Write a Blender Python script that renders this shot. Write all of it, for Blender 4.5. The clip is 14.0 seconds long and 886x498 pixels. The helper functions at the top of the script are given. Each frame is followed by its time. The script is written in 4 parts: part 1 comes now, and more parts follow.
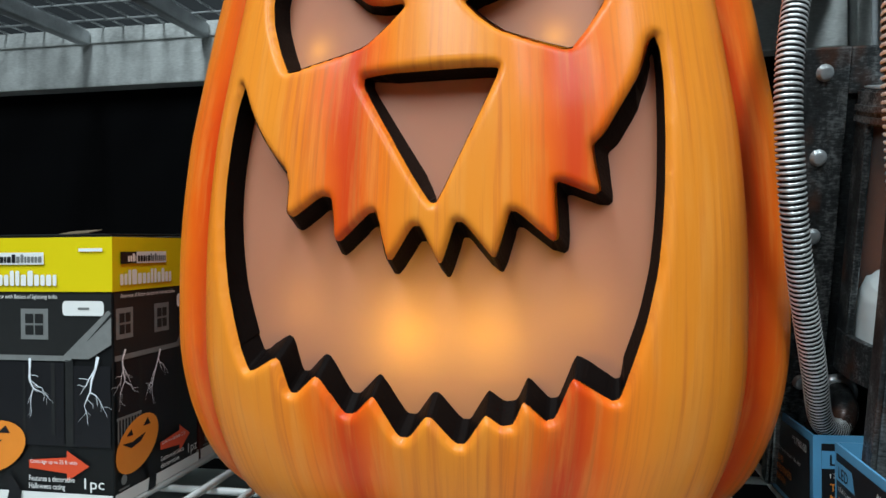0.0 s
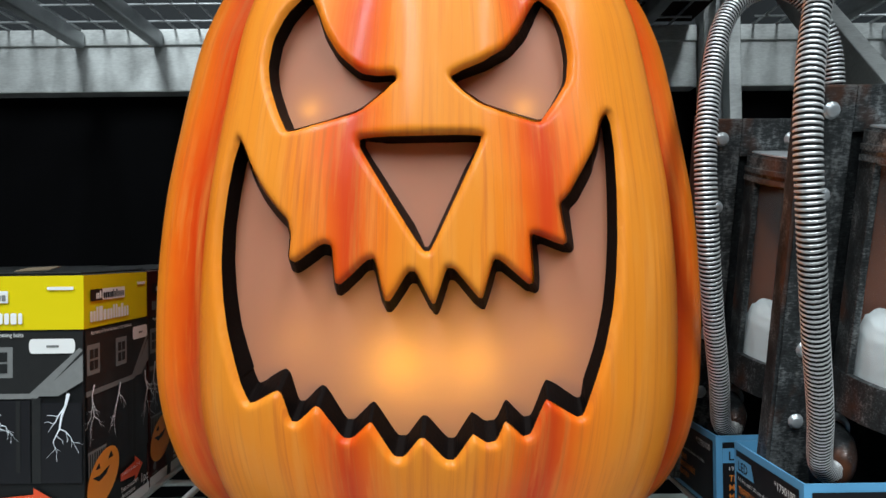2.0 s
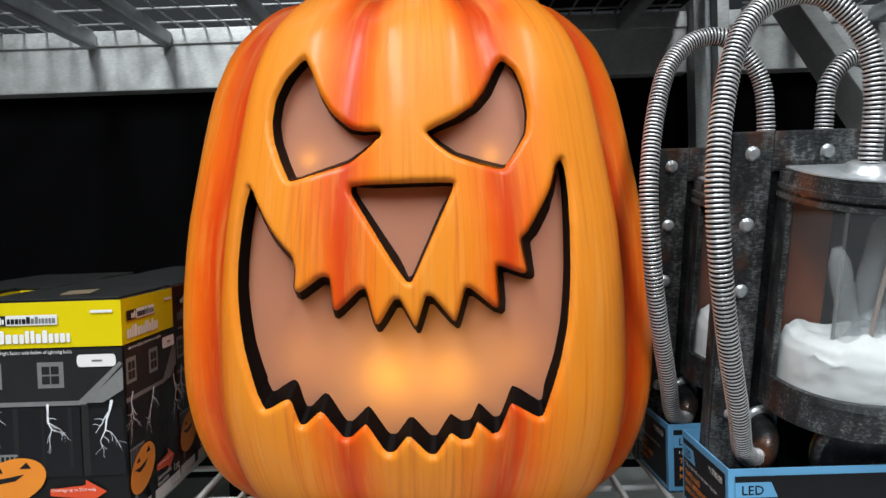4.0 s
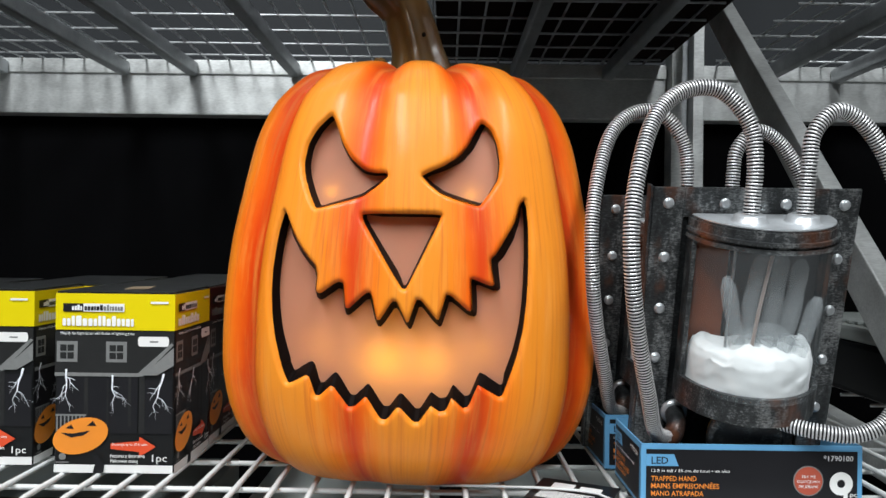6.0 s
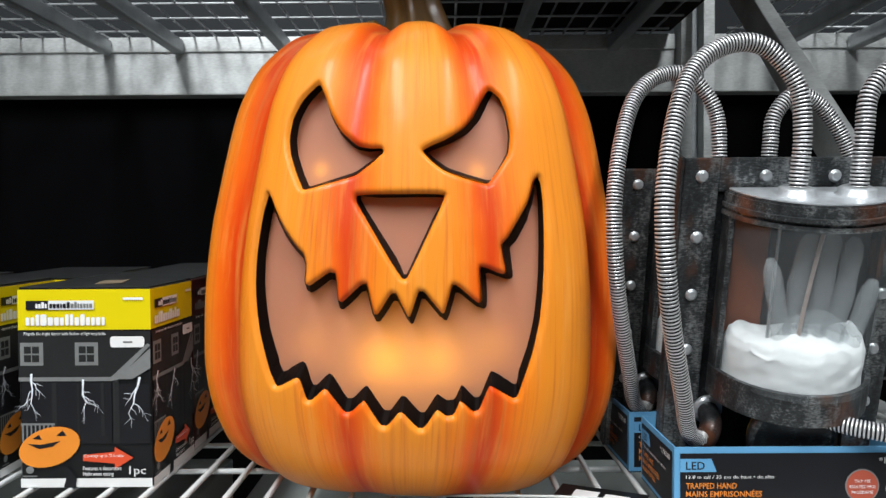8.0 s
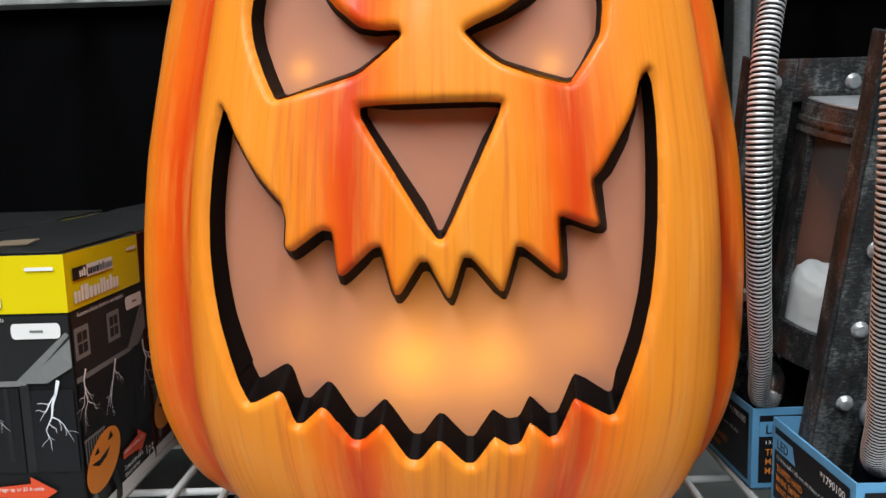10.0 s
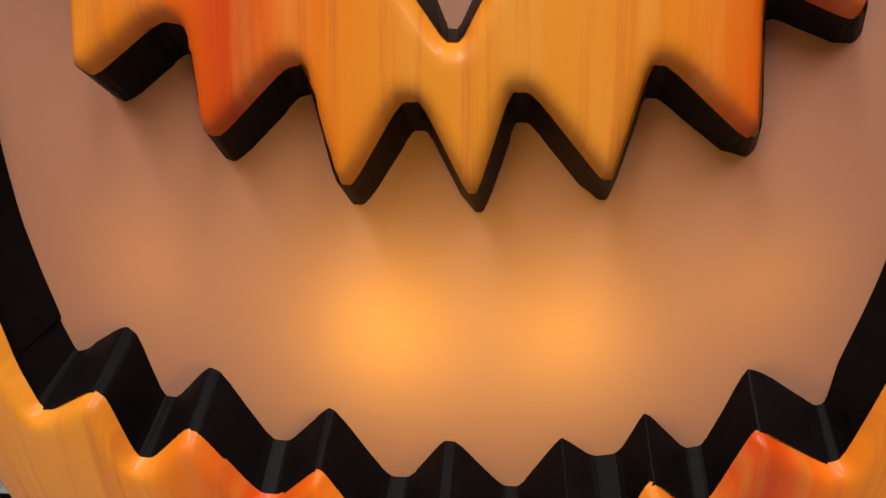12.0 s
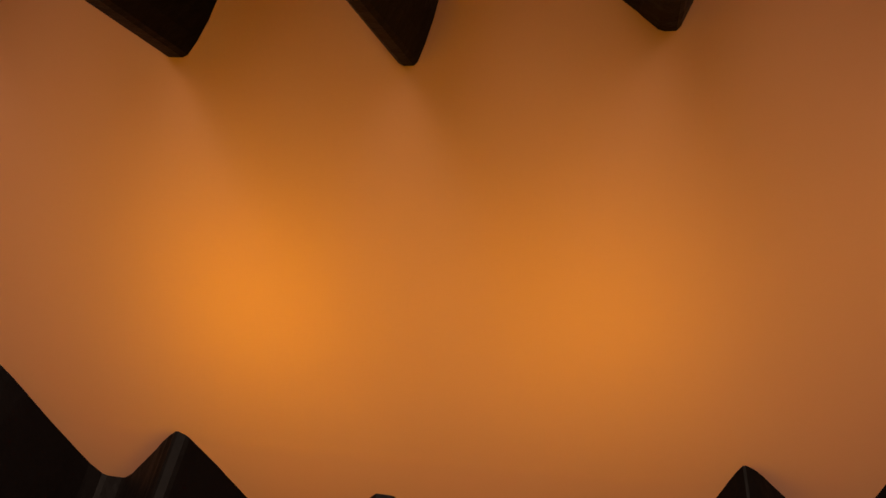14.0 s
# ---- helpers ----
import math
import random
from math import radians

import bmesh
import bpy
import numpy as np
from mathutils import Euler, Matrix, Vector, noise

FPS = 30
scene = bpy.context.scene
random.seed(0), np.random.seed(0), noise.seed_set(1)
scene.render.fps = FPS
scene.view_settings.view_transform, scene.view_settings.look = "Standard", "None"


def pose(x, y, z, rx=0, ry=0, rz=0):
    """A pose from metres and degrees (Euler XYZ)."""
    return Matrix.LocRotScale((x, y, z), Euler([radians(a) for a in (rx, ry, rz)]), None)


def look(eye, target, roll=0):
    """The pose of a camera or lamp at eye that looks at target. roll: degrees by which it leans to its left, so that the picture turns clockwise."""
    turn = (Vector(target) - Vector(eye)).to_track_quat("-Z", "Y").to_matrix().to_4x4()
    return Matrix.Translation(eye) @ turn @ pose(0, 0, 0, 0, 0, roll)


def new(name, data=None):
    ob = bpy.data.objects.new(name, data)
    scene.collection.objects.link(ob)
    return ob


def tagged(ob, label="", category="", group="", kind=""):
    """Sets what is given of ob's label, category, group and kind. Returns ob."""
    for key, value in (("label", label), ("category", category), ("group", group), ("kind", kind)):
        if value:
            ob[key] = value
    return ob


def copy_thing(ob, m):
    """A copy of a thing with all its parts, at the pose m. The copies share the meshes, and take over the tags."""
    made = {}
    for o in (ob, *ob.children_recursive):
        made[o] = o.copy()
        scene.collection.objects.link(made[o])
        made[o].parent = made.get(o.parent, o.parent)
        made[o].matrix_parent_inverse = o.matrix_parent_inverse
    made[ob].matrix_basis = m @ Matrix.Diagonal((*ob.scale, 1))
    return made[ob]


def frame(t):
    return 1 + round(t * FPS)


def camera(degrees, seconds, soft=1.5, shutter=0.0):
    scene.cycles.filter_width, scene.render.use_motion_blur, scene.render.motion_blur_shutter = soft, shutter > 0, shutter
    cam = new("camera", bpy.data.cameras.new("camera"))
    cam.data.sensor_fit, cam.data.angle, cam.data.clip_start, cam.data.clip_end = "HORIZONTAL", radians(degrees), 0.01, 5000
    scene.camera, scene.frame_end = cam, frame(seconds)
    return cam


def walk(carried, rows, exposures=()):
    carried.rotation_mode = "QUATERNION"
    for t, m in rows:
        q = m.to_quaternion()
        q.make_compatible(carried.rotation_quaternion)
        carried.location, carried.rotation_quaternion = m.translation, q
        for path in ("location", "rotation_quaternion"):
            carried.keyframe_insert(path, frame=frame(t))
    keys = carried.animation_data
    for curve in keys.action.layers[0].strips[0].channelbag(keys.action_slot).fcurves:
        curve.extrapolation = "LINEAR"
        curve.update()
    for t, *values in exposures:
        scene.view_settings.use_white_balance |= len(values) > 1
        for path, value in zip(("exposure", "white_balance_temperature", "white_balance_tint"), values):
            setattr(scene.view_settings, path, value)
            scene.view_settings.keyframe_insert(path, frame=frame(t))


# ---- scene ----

# ---- camera ----
cam = camera(62.0, 14.0)
PATH = [
    (0, pose(0.0571, -0.4824, 0.1621, 89.85, 0.46, 10.63)),
    (0.5, pose(0.0543, -0.4931, 0.1625, 89.82, -0.22, 9.88)),
    (1, pose(0.0191, -0.5000, 0.1747, 90.34, 0.40, 4.94)),
    (1.5, pose(0.0004, -0.5235, 0.1773, 90.92, 0.72, 1.38)),
    (2, pose(-0.0049, -0.5415, 0.1804, 90.50, 0.65, -0.44)),
    (4.5, pose(0.0201, -0.6590, 0.2232, 87.41, 1.97, 0.48)),
    (5, pose(0.0224, -0.7134, 0.2200, 87.02, 1.06, 0.43)),
    (5.5, pose(0.0241, -0.7545, 0.2161, 88.38, -0.18, 0.47)),
    (6, pose(0.0234, -0.7665, 0.2168, 89.99, -0.72, 0.14)),
    (6.5, pose(0.0211, -0.7697, 0.2149, 90.26, -0.79, -0.15)),
    (7, pose(0.0219, -0.7585, 0.2147, 89.65, -0.04, -0.59)),
    (9.5, pose(0.0032, -0.5426, 0.2276, 84.63, 0.81, 1.09)),
    (10, pose(-0.0062, -0.4910, 0.2243, 82.34, 1.66, 0.31)),
    (10.5, pose(-0.0122, -0.4467, 0.2170, 81.18, 2.58, -1.41)),
    (11, pose(-0.0111, -0.3864, 0.2093, 76.88, 1.86, -3.16)),
    (11.5, pose(-0.0041, -0.3334, 0.1958, 74.13, 2.45, 0.66)),
    (12, pose(-0.0072, -0.2861, 0.1832, 74.16, 0.97, 2.11)),
    (12.5, pose(-0.0031, -0.2550, 0.1771, 72.52, 1.83, 3.65)),
    (13, pose(0.0005, -0.2358, 0.1685, 71.59, 1.74, 4.33)),
    (13.5, pose(0.0030, -0.2202, 0.1618, 70.33, 2.08, 4.56)),
    (14, pose(0.0079, -0.2092, 0.1564, 69.54, 2.54, 7.14)),
]
walk(cam, PATH, exposures=[(0.0, -0.25, 5950, 0), (2.0, -0.2, 6150, 4), (4.5, -0.12, 6500, 10), (5.5, 0.0, 6500, 10), (10.0, -0.05, 6500, 10), (11.0, -0.3, 6550, 11), (11.5, -0.4, 6650, 11), (12.5, -0.58, 7100, 10), (13.2, -0.95, 9200, 22), (14.0, -1.34, 10800, 30)])

PUMPKIN_POSE = pose(-0.0118, 0.003, 0.003, 0.43, 1.07, -4.0)

# ---- light: cool ceiling lamps over the shop aisle ----
world = bpy.data.worlds.new("world")
scene.world = world
world.use_nodes = True
world.node_tree.nodes["Background"].inputs["Color"].default_value = (0.75, 0.85, 1.0, 1)
world.node_tree.nodes["Background"].inputs["Strength"].default_value = 0.08


def ceiling_lamp(x, y, z, sx, sy, watts, color=(0.93, 0.97, 1.0)):
    lamp = bpy.data.lights.new("aisle_lamp", "AREA")
    lamp.shape, lamp.size, lamp.size_y, lamp.energy, lamp.color = "RECTANGLE", sx, sy, watts, color
    ob = new("aisle_lamp", lamp)
    ob.matrix_world = look((x, y, z), (x, y + 0.35 * (0 - y), 0))
    return ob


ceiling_lamp(-0.9, -2.0, 2.4, 0.5, 2.4, 126)
ceiling_lamp(0.9, -2.0, 2.4, 0.5, 2.4, 84)
ceiling_lamp(-0.8, 0.15, 2.8, 1.6, 0.4, 9)


def glow_lamp(x, y, z, watts, radius=0.009, color=(1.0, 0.50, 0.015)):
    lamp = bpy.data.lights.new("flame_led", "POINT")
    lamp.energy, lamp.shadow_soft_size, lamp.color = watts, radius, color
    ob = new("flame_led", lamp)
    ob.location = PUMPKIN_POSE @ Vector((x, y, z))
    return ob


for x, z, w in ((-0.063, 0.130, 0.010), (-0.008, 0.118, 0.064), (0.032, 0.119, 0.044), (0.072, 0.130, 0.010), (-0.062, 0.262, 0.009), (0.060, 0.262, 0.009)):
    glow_lamp(x, -0.113, z, w)


# ---- materials ----
class Nodes:
    """A material's node tree with short calls."""

    def __init__(self, name):
        self.mat = bpy.data.materials.new(name)
        self.mat.use_nodes = True
        self.tree = self.mat.node_tree
        self.bsdf = self.tree.nodes["Principled BSDF"]

    def add(self, kind, ins=None, **settings):
        n = self.tree.nodes.new(kind)
        for k, v in settings.items():
            setattr(n, k, v)
        for k, v in (ins or {}).items():
            self.set(n.inputs[k], v)
        return n

    def set(self, socket, v):
        if isinstance(v, bpy.types.NodeSocket):
            self.tree.links.new(v, socket)
        else:
            socket.default_value = (*v, 1) if isinstance(v, tuple) and len(v) == 3 and socket.type == "RGBA" else v

    def math(self, op, a, b=0.0, c=0.0):
        n = self.add("ShaderNodeMath", operation=op)
        for i, v in enumerate((a, b, c)):
            self.set(n.inputs[i], v)
        return n.outputs[0]

    def mix(self, f, a, b, blend="MIX"):
        n = self.add("ShaderNodeMix", data_type="RGBA", blend_type=blend)
        self.set(n.inputs[0], f), self.set(n.inputs[6], a), self.set(n.inputs[7], b)
        return n.outputs[2]

    def ramp(self, f, *stops):
        n = self.add("ShaderNodeValToRGB", {"Fac": f})
        e = n.color_ramp.elements
        while len(e) < len(stops):
            e.new(0.5)
        for el, (p, c) in zip(e, stops):
            el.position, el.color = p, (c, c, c, 1) if isinstance(c, float) else (*c, 1)
        return n.outputs[0]

    def coords(self, scale=(1, 1, 1), kind="Object"):
        return self.add("ShaderNodeMapping", {"Vector": self.add("ShaderNodeTexCoord").outputs[kind], "Scale": scale}).outputs[0]

    def noise(self, scale, detail=4.0, vec=None, rough=0.55):
        return self.add("ShaderNodeTexNoise", {"Vector": vec if vec is not None else self.coords(), "Scale": scale, "Detail": detail, "Roughness": rough}).outputs["Fac"]

    def bump(self, height, strength=0.3, distance=0.001):
        self.set(self.bsdf.inputs["Normal"], self.add("ShaderNodeBump", {"Height": height, "Strength": strength, "Distance": distance}).outputs[0])

    def put(self, **ins):
        names = {"color": "Base Color", "rough": "Roughness", "metal": "Metallic", "spec": "Specular IOR Level", "coat": "Coat Weight", "trans": "Transmission Weight", "emit": "Emission Color", "power": "Emission Strength", "alpha": "Alpha"}
        for k, v in ins.items():
            self.set(self.bsdf.inputs[names[k]], v)
        return self.mat


def plain(name, color, rough=0.5, metal=0.0, grain=120.0, vary=0.25, relief=0.15, spec=0.3):
    """Paint, card or plastic with a fine grain and slight blotches."""
    n = Nodes(name)
    f = n.math("ADD", n.math("MULTIPLY", n.noise(grain), 0.5), n.math("MULTIPLY", n.noise(grain * 0.08), 0.5))
    lo, hi = tuple(c * (1 - vary) for c in color), tuple(min(1, c * (1 + vary)) for c in color)
    n.bump(n.noise(grain * 2.5), relief, 0.0004)
    return n.put(color=n.mix(f, lo, hi), rough=n.math("ADD", rough - 0.08, n.math("MULTIPLY", f, 0.16)), metal=metal, spec=spec)


def galvanised(name, base=0.42, tint=(0.95, 1.0, 1.03), rough=0.42):
    """Galvanised steel with a blotchy spangle and wipe marks."""
    n = Nodes(name)
    f = n.math("ADD", n.math("MULTIPLY", n.noise(14, 6), 0.65), n.math("MULTIPLY", n.noise(90, 3, n.coords((1, 4, 3))), 0.35))
    col = n.ramp(f, (0.3, tuple(base * 0.62 * c for c in tint)), (0.7, tuple(base * 1.25 * c for c in tint)))
    n.bump(f, 0.12, 0.001)
    return n.put(color=col, rough=n.math("ADD", rough - 0.1, n.math("MULTIPLY", f, 0.25)), metal=0.55)


def pumpkin_paint():
    """Airbrushed orange: red-orange creases, yellow lobes, streaks that run down."""
    n = Nodes("pumpkin_paint")
    xyz = n.add("ShaderNodeSeparateXYZ", {0: n.add("ShaderNodeTexCoord").outputs["Object"]})
    x, y, z = xyz.outputs
    angle = n.math("MULTIPLY", n.math("ARCTAN2", x, n.math("MULTIPLY", y, -1.15)), 180 / math.pi)
    wob = n.math("MULTIPLY", n.math("SUBTRACT", n.noise(16, 3), 0.5), 5.0)
    u = n.math("FRACT", n.math("DIVIDE", n.math("ADD", n.math("ADD", angle, wob), 372.0), 36.0))
    near = n.math("MULTIPLY", n.math("ABSOLUTE", n.math("SUBTRACT", u, 0.5)), 2.0)
    vec = n.add("ShaderNodeCombineXYZ", {0: n.math("MULTIPLY", angle, 0.06), 1: n.math("MULTIPLY", z, 1.7), 2: 0.0}).outputs[0]
    streak = n.noise(5.0, 5, vec, 0.62)
    long_vec = n.add("ShaderNodeCombineXYZ", {0: n.math("MULTIPLY", angle, 0.06), 1: n.math("MULTIPLY", z, 0.45), 2: n.math("MULTIPLY", y, 0.5)}).outputs[0]
    fine = n.noise(17.0, 5, long_vec, 0.62)
    soft = n.noise(9, 3)
    outer = n.math("MULTIPLY", n.ramp(n.math("DIVIDE", n.math("ABSOLUTE", angle), 90.0), (0.34, 0.0), (0.60, 1.0)), 0.16)
    crown = n.math("MULTIPLY", n.ramp(z, (0.335, 0.0), (0.392, 1.0)), 0.24)
    lobe = n.math("ADD", n.math("ADD", n.math("ADD", near, outer), crown), n.math("MULTIPLY", n.math("SUBTRACT", soft, 0.5), 0.20))
    base = n.ramp(lobe, (0.30, (0.84, 0.268, 0.021)), (0.58, (0.86, 0.220, 0.012)), (0.78, (0.83, 0.130, 0.006)), (0.97, (0.66, 0.055, 0.004)))
    pale = n.mix(n.math("MULTIPLY", n.ramp(streak, (0.5, 0.0), (0.72, 1.0)), 0.45), base, (0.87, 0.36, 0.07))
    red = n.mix(n.math("MULTIPLY", n.ramp(fine, (0.50, 0.0), (0.66, 1.0)), n.math("MULTIPLY", n.ramp(soft, (0.35, 0.25), (0.65, 1.0)), 0.68)), pale, (0.60, 0.135, 0.022))
    n.bump(n.math("ADD", n.math("MULTIPLY", streak, 0.6), n.math("MULTIPLY", fine, 0.4)), 0.35, 0.0012)
    n.set(n.bsdf.inputs["Coat Roughness"], 0.17)
    return n.put(color=red, rough=n.math("ADD", 0.34, n.math("MULTIPLY", fine, 0.18)), spec=0.18, coat=0.13)


def diffuser():
    """Milky peach sheet that lets light from behind through."""
    n = Nodes("milky_diffuser")
    f = n.noise(35, 4)
    tint = n.mix(f, (0.56, 0.252, 0.160), (0.61, 0.285, 0.182))
    n.put(color=tint, rough=0.5, spec=0.3)
    tr = n.add("ShaderNodeBsdfTranslucent", {"Color": (0.95, 0.70, 0.22)})
    m = n.add("ShaderNodeMixShader", {0: 0.35, 1: n.bsdf.outputs[0], 2: tr.outputs[0]})
    n.tree.links.new(m.outputs[0], n.tree.nodes["Material Output"].inputs["Surface"])
    return n.mat


M_PUMPKIN = pumpkin_paint()
M_WALLCUT = plain("charred_cut_wall", (0.0052, 0.0034, 0.0031), 0.45, grain=200, vary=0.6, relief=0.4, spec=0.06)
M_DIFFUSER = diffuser()
M_STEEL = galvanised("galvanised_beam", 0.63, (0.97, 1.0, 0.98))
M_STEEL_DARK = galvanised("galvanised_tube", 0.40)
M_WIRE = plain("white_coated_wire", (0.62, 0.64, 0.63), 0.38, grain=60, vary=0.12)
M_WIRE_ZINC = plain("zinc_wire", (0.50, 0.52, 0.53), 0.4, 0.5, grain=60)
# near-black that stands for darkness, not for a known surface
M_BLACK = plain("painted_dark", (0.0022, 0.0022, 0.0026), 0.9, grain=8, vary=0.5, spec=0.05)
M_BLACKCARD = plain("black_printed_card", (0.009, 0.0095, 0.010), 0.35, grain=30, vary=0.3, relief=0.05)
M_BLUE = plain("blue_printed_card", (0.13, 0.36, 0.60), 0.4, grain=40, vary=0.1, relief=0.05)
M_YELLOW = plain("yellow_printed_card", (0.72, 0.585, 0.004), 0.35, grain=30, vary=0.06, relief=0.05)
M_WHITECARD = plain("white_printed_card", (0.78, 0.78, 0.76), 0.4, grain=40, vary=0.05, relief=0.05)
M_GREYCARD = plain("grey_card", (0.30, 0.325, 0.31), 0.6, grain=25, vary=0.25)
M_FLOOR = plain("concrete_floor", (0.30, 0.29, 0.28), 0.55, grain=12)
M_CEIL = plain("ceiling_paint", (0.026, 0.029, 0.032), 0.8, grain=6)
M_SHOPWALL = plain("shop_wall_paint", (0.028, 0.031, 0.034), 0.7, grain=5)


# ---- mesh helpers ----
def mesh_of(name, verts, faces, smooth=False):
    me = bpy.data.meshes.new(name)
    me.from_pydata([tuple(v) for v in verts], [], [tuple(f) for f in faces])
    me.update()
    if smooth:
        me.polygons.foreach_set("use_smooth", [True] * len(me.polygons))
    return me


def part(name, data, material, parent=None, label="", m=None, smooth=False):
    """Links a bmesh or mesh as ONE object under a thing or a part."""
    if isinstance(data, bmesh.types.BMesh):
        me = bpy.data.meshes.new(name)
        bmesh.ops.recalc_face_normals(data, faces=data.faces)
        data.to_mesh(me)
        data.free()
        data = me
        if smooth:
            data.polygons.foreach_set("use_smooth", [True] * len(data.polygons))
    if material and not data.materials:
        data.materials.append(material)
    ob = new(name, data)
    ob.parent = parent
    if m is not None:
        ob.matrix_basis = m
    return tagged(ob, label) if label else ob


def empty(name, m, label, category, group="", kind=""):
    ob = new(name)
    ob.empty_display_size = 0.02
    ob.matrix_basis = m
    return tagged(ob, label, category, group, kind)


def box_bm(x0, x1, y0, y1, z0, z1, bevel=0.0, seg=2):
    bm = bmesh.new()
    bmesh.ops.create_cube(bm, size=1)
    bmesh.ops.scale(bm, vec=(x1 - x0, y1 - y0, z1 - z0), verts=bm.verts)
    bmesh.ops.translate(bm, vec=((x0 + x1) / 2, (y0 + y1) / 2, (z0 + z1) / 2), verts=bm.verts)
    if bevel:
        bmesh.ops.bevel(bm, geom=bm.edges[:], offset=bevel, segments=seg, affect="EDGES", profile=0.6)
    return bm


def smooth_line(pts, n):
    """Catmull-Rom through pts, n points."""
    p = np.array(pts, float)
    p = np.vstack([2 * p[0] - p[1], p, 2 * p[-1] - p[-2]])
    out = []
    for t in np.linspace(0, len(pts) - 1 - 1e-9, n):
        i, f = int(t), t - int(t)
        a, b, c, d = p[i:i + 4]
        out.append(0.5 * (2 * b + (c - a) * f + (2 * a - 5 * b + 4 * c - d) * f * f + (3 * b - a - 3 * c + d) * f ** 3))
    return np.array(out)


def sweep(path, radii, sides=12, cap=True, shape=None):
    """A tube along path; radii one per point. shape: factor by angle index."""
    path = np.array(path, float)
    n = len(path)
    radii = np.broadcast_to(np.array(radii, float), (n,))
    tang = np.gradient(path, axis=0)
    tang /= np.linalg.norm(tang, axis=1)[:, None]
    up = np.array([0, 0, 1.0]) if abs(tang[0][2]) < 0.9 else np.array([1.0, 0, 0])
    verts, faces = [], []
    a = np.cross(up, tang[0])
    for i in range(n):
        a = a - tang[i] * a.dot(tang[i])
        a /= np.linalg.norm(a)
        b = np.cross(tang[i], a)
        for k in range(sides):
            w = 2 * math.pi * k / sides
            r = radii[i] * (shape[k] if shape is not None else 1)
            verts.append(path[i] + r * (math.cos(w) * a + math.sin(w) * b))
    for i in range(n - 1):
        for k in range(sides):
            j = (k + 1) % sides
            faces.append((i * sides + k, i * sides + j, (i + 1) * sides + j, (i + 1) * sides + k))
    if cap:
        faces += [tuple(range(sides))[::-1], tuple(range((n - 1) * sides, n * sides))]
    return mesh_of("sweep", verts, faces, True)


def lathe(profile, sides=32):
    """Turned about z from (radius, z) pairs."""
    verts, faces = [], []
    for r, z in profile:
        verts += [(r * math.cos(2 * math.pi * k / sides), r * math.sin(2 * math.pi * k / sides), z) for k in range(sides)]
    for i in range(len(profile) - 1):
        for k in range(sides):
            j = (k + 1) % sides
            faces.append((i * sides + k, i * sides + j, (i + 1) * sides + j, (i + 1) * sides + k))
    faces += [tuple(range(sides))[::-1], tuple(range((len(profile) - 1) * sides, len(profile) * sides))]
    return mesh_of("turned", verts, faces, True)


# ---- the shop round the shelf ----
part("floor", box_bm(-4, 4, -3.5, 1.5, -1.30, -1.25), M_FLOOR)
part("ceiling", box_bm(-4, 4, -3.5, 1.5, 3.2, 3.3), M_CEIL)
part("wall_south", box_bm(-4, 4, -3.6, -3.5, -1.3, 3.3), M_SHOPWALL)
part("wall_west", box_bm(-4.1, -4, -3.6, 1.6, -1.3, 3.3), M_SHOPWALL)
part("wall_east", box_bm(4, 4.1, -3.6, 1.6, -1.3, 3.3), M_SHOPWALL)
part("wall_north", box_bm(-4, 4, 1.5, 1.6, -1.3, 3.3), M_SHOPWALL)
# added sheet: its colour gives the darkness under the back beam
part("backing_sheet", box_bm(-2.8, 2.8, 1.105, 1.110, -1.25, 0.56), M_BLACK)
for n in ("floor", "ceiling", "wall_south", "wall_west", "wall_east", "wall_north", "backing_sheet"):
    tagged(bpy.data.objects[n], {"floor": "grey concrete shop floor", "ceiling": "grey painted shop ceiling", "backing_sheet": "near-black sheet added for the darkness behind the shelving"}.get(n, "plain grey shop wall"), n.split("_")[0], kind="structure")

# ---- shelving ----
FRONT, BACK, DECK_TOP = -0.142, 1.050, 0.678


def wire(x0, y0, z0, x1, y1, z1, r):
    return sweep([(x0, y0, z0), (x1, y1, z1)], r, 8)


def wire_deck(z, x0, x1, step, cross, r, mat, label, front_bend):
    deck = empty("wire_deck", pose((x0 + x1) / 2, 0, z), label, "shelf")
    half = (x1 - x0) / 2
    path = [(0, BACK, -r), (0, FRONT + 0.012, -r), (0, FRONT + 0.004, -r * 1.6), (0, FRONT + 0.002, -0.010)] if front_bend else [(0, BACK, -r), (0, FRONT, -r)]
    long_me = sweep(path, r, 8)
    cross_me = wire(-half, 0, -3 * r, half, 0, -3 * r, r)
    for i in range(int((x1 - x0) / step)):
        part("long_wire", long_me, mat, deck, m=pose(-half + step * (i + 0.5), 0, 0))
    for y in cross:
        part("cross_wire", cross_me, mat, deck, m=pose(0, y, 0))
    return deck


wire_deck(0.0, -1.1556, 0.5496, 0.0348, [-0.086 + 0.0835 * k for k in range(14)], 0.0027, M_WIRE, "white coated wire shelf deck with bent front wires", True)
wire_deck(DECK_TOP, -1.4528, 0.5285, 0.0508, [-0.137 + 0.1016 * k for k in range(12)], 0.0026, M_WIRE_ZINC, "zinc wire deck of the shelf above", False)
wire_deck(DECK_TOP, 0.66, 1.95, 0.0508, [-0.137 + 0.1016 * k for k in range(12)], 0.0026, M_WIRE_ZINC, "zinc wire deck of the next bay", False)


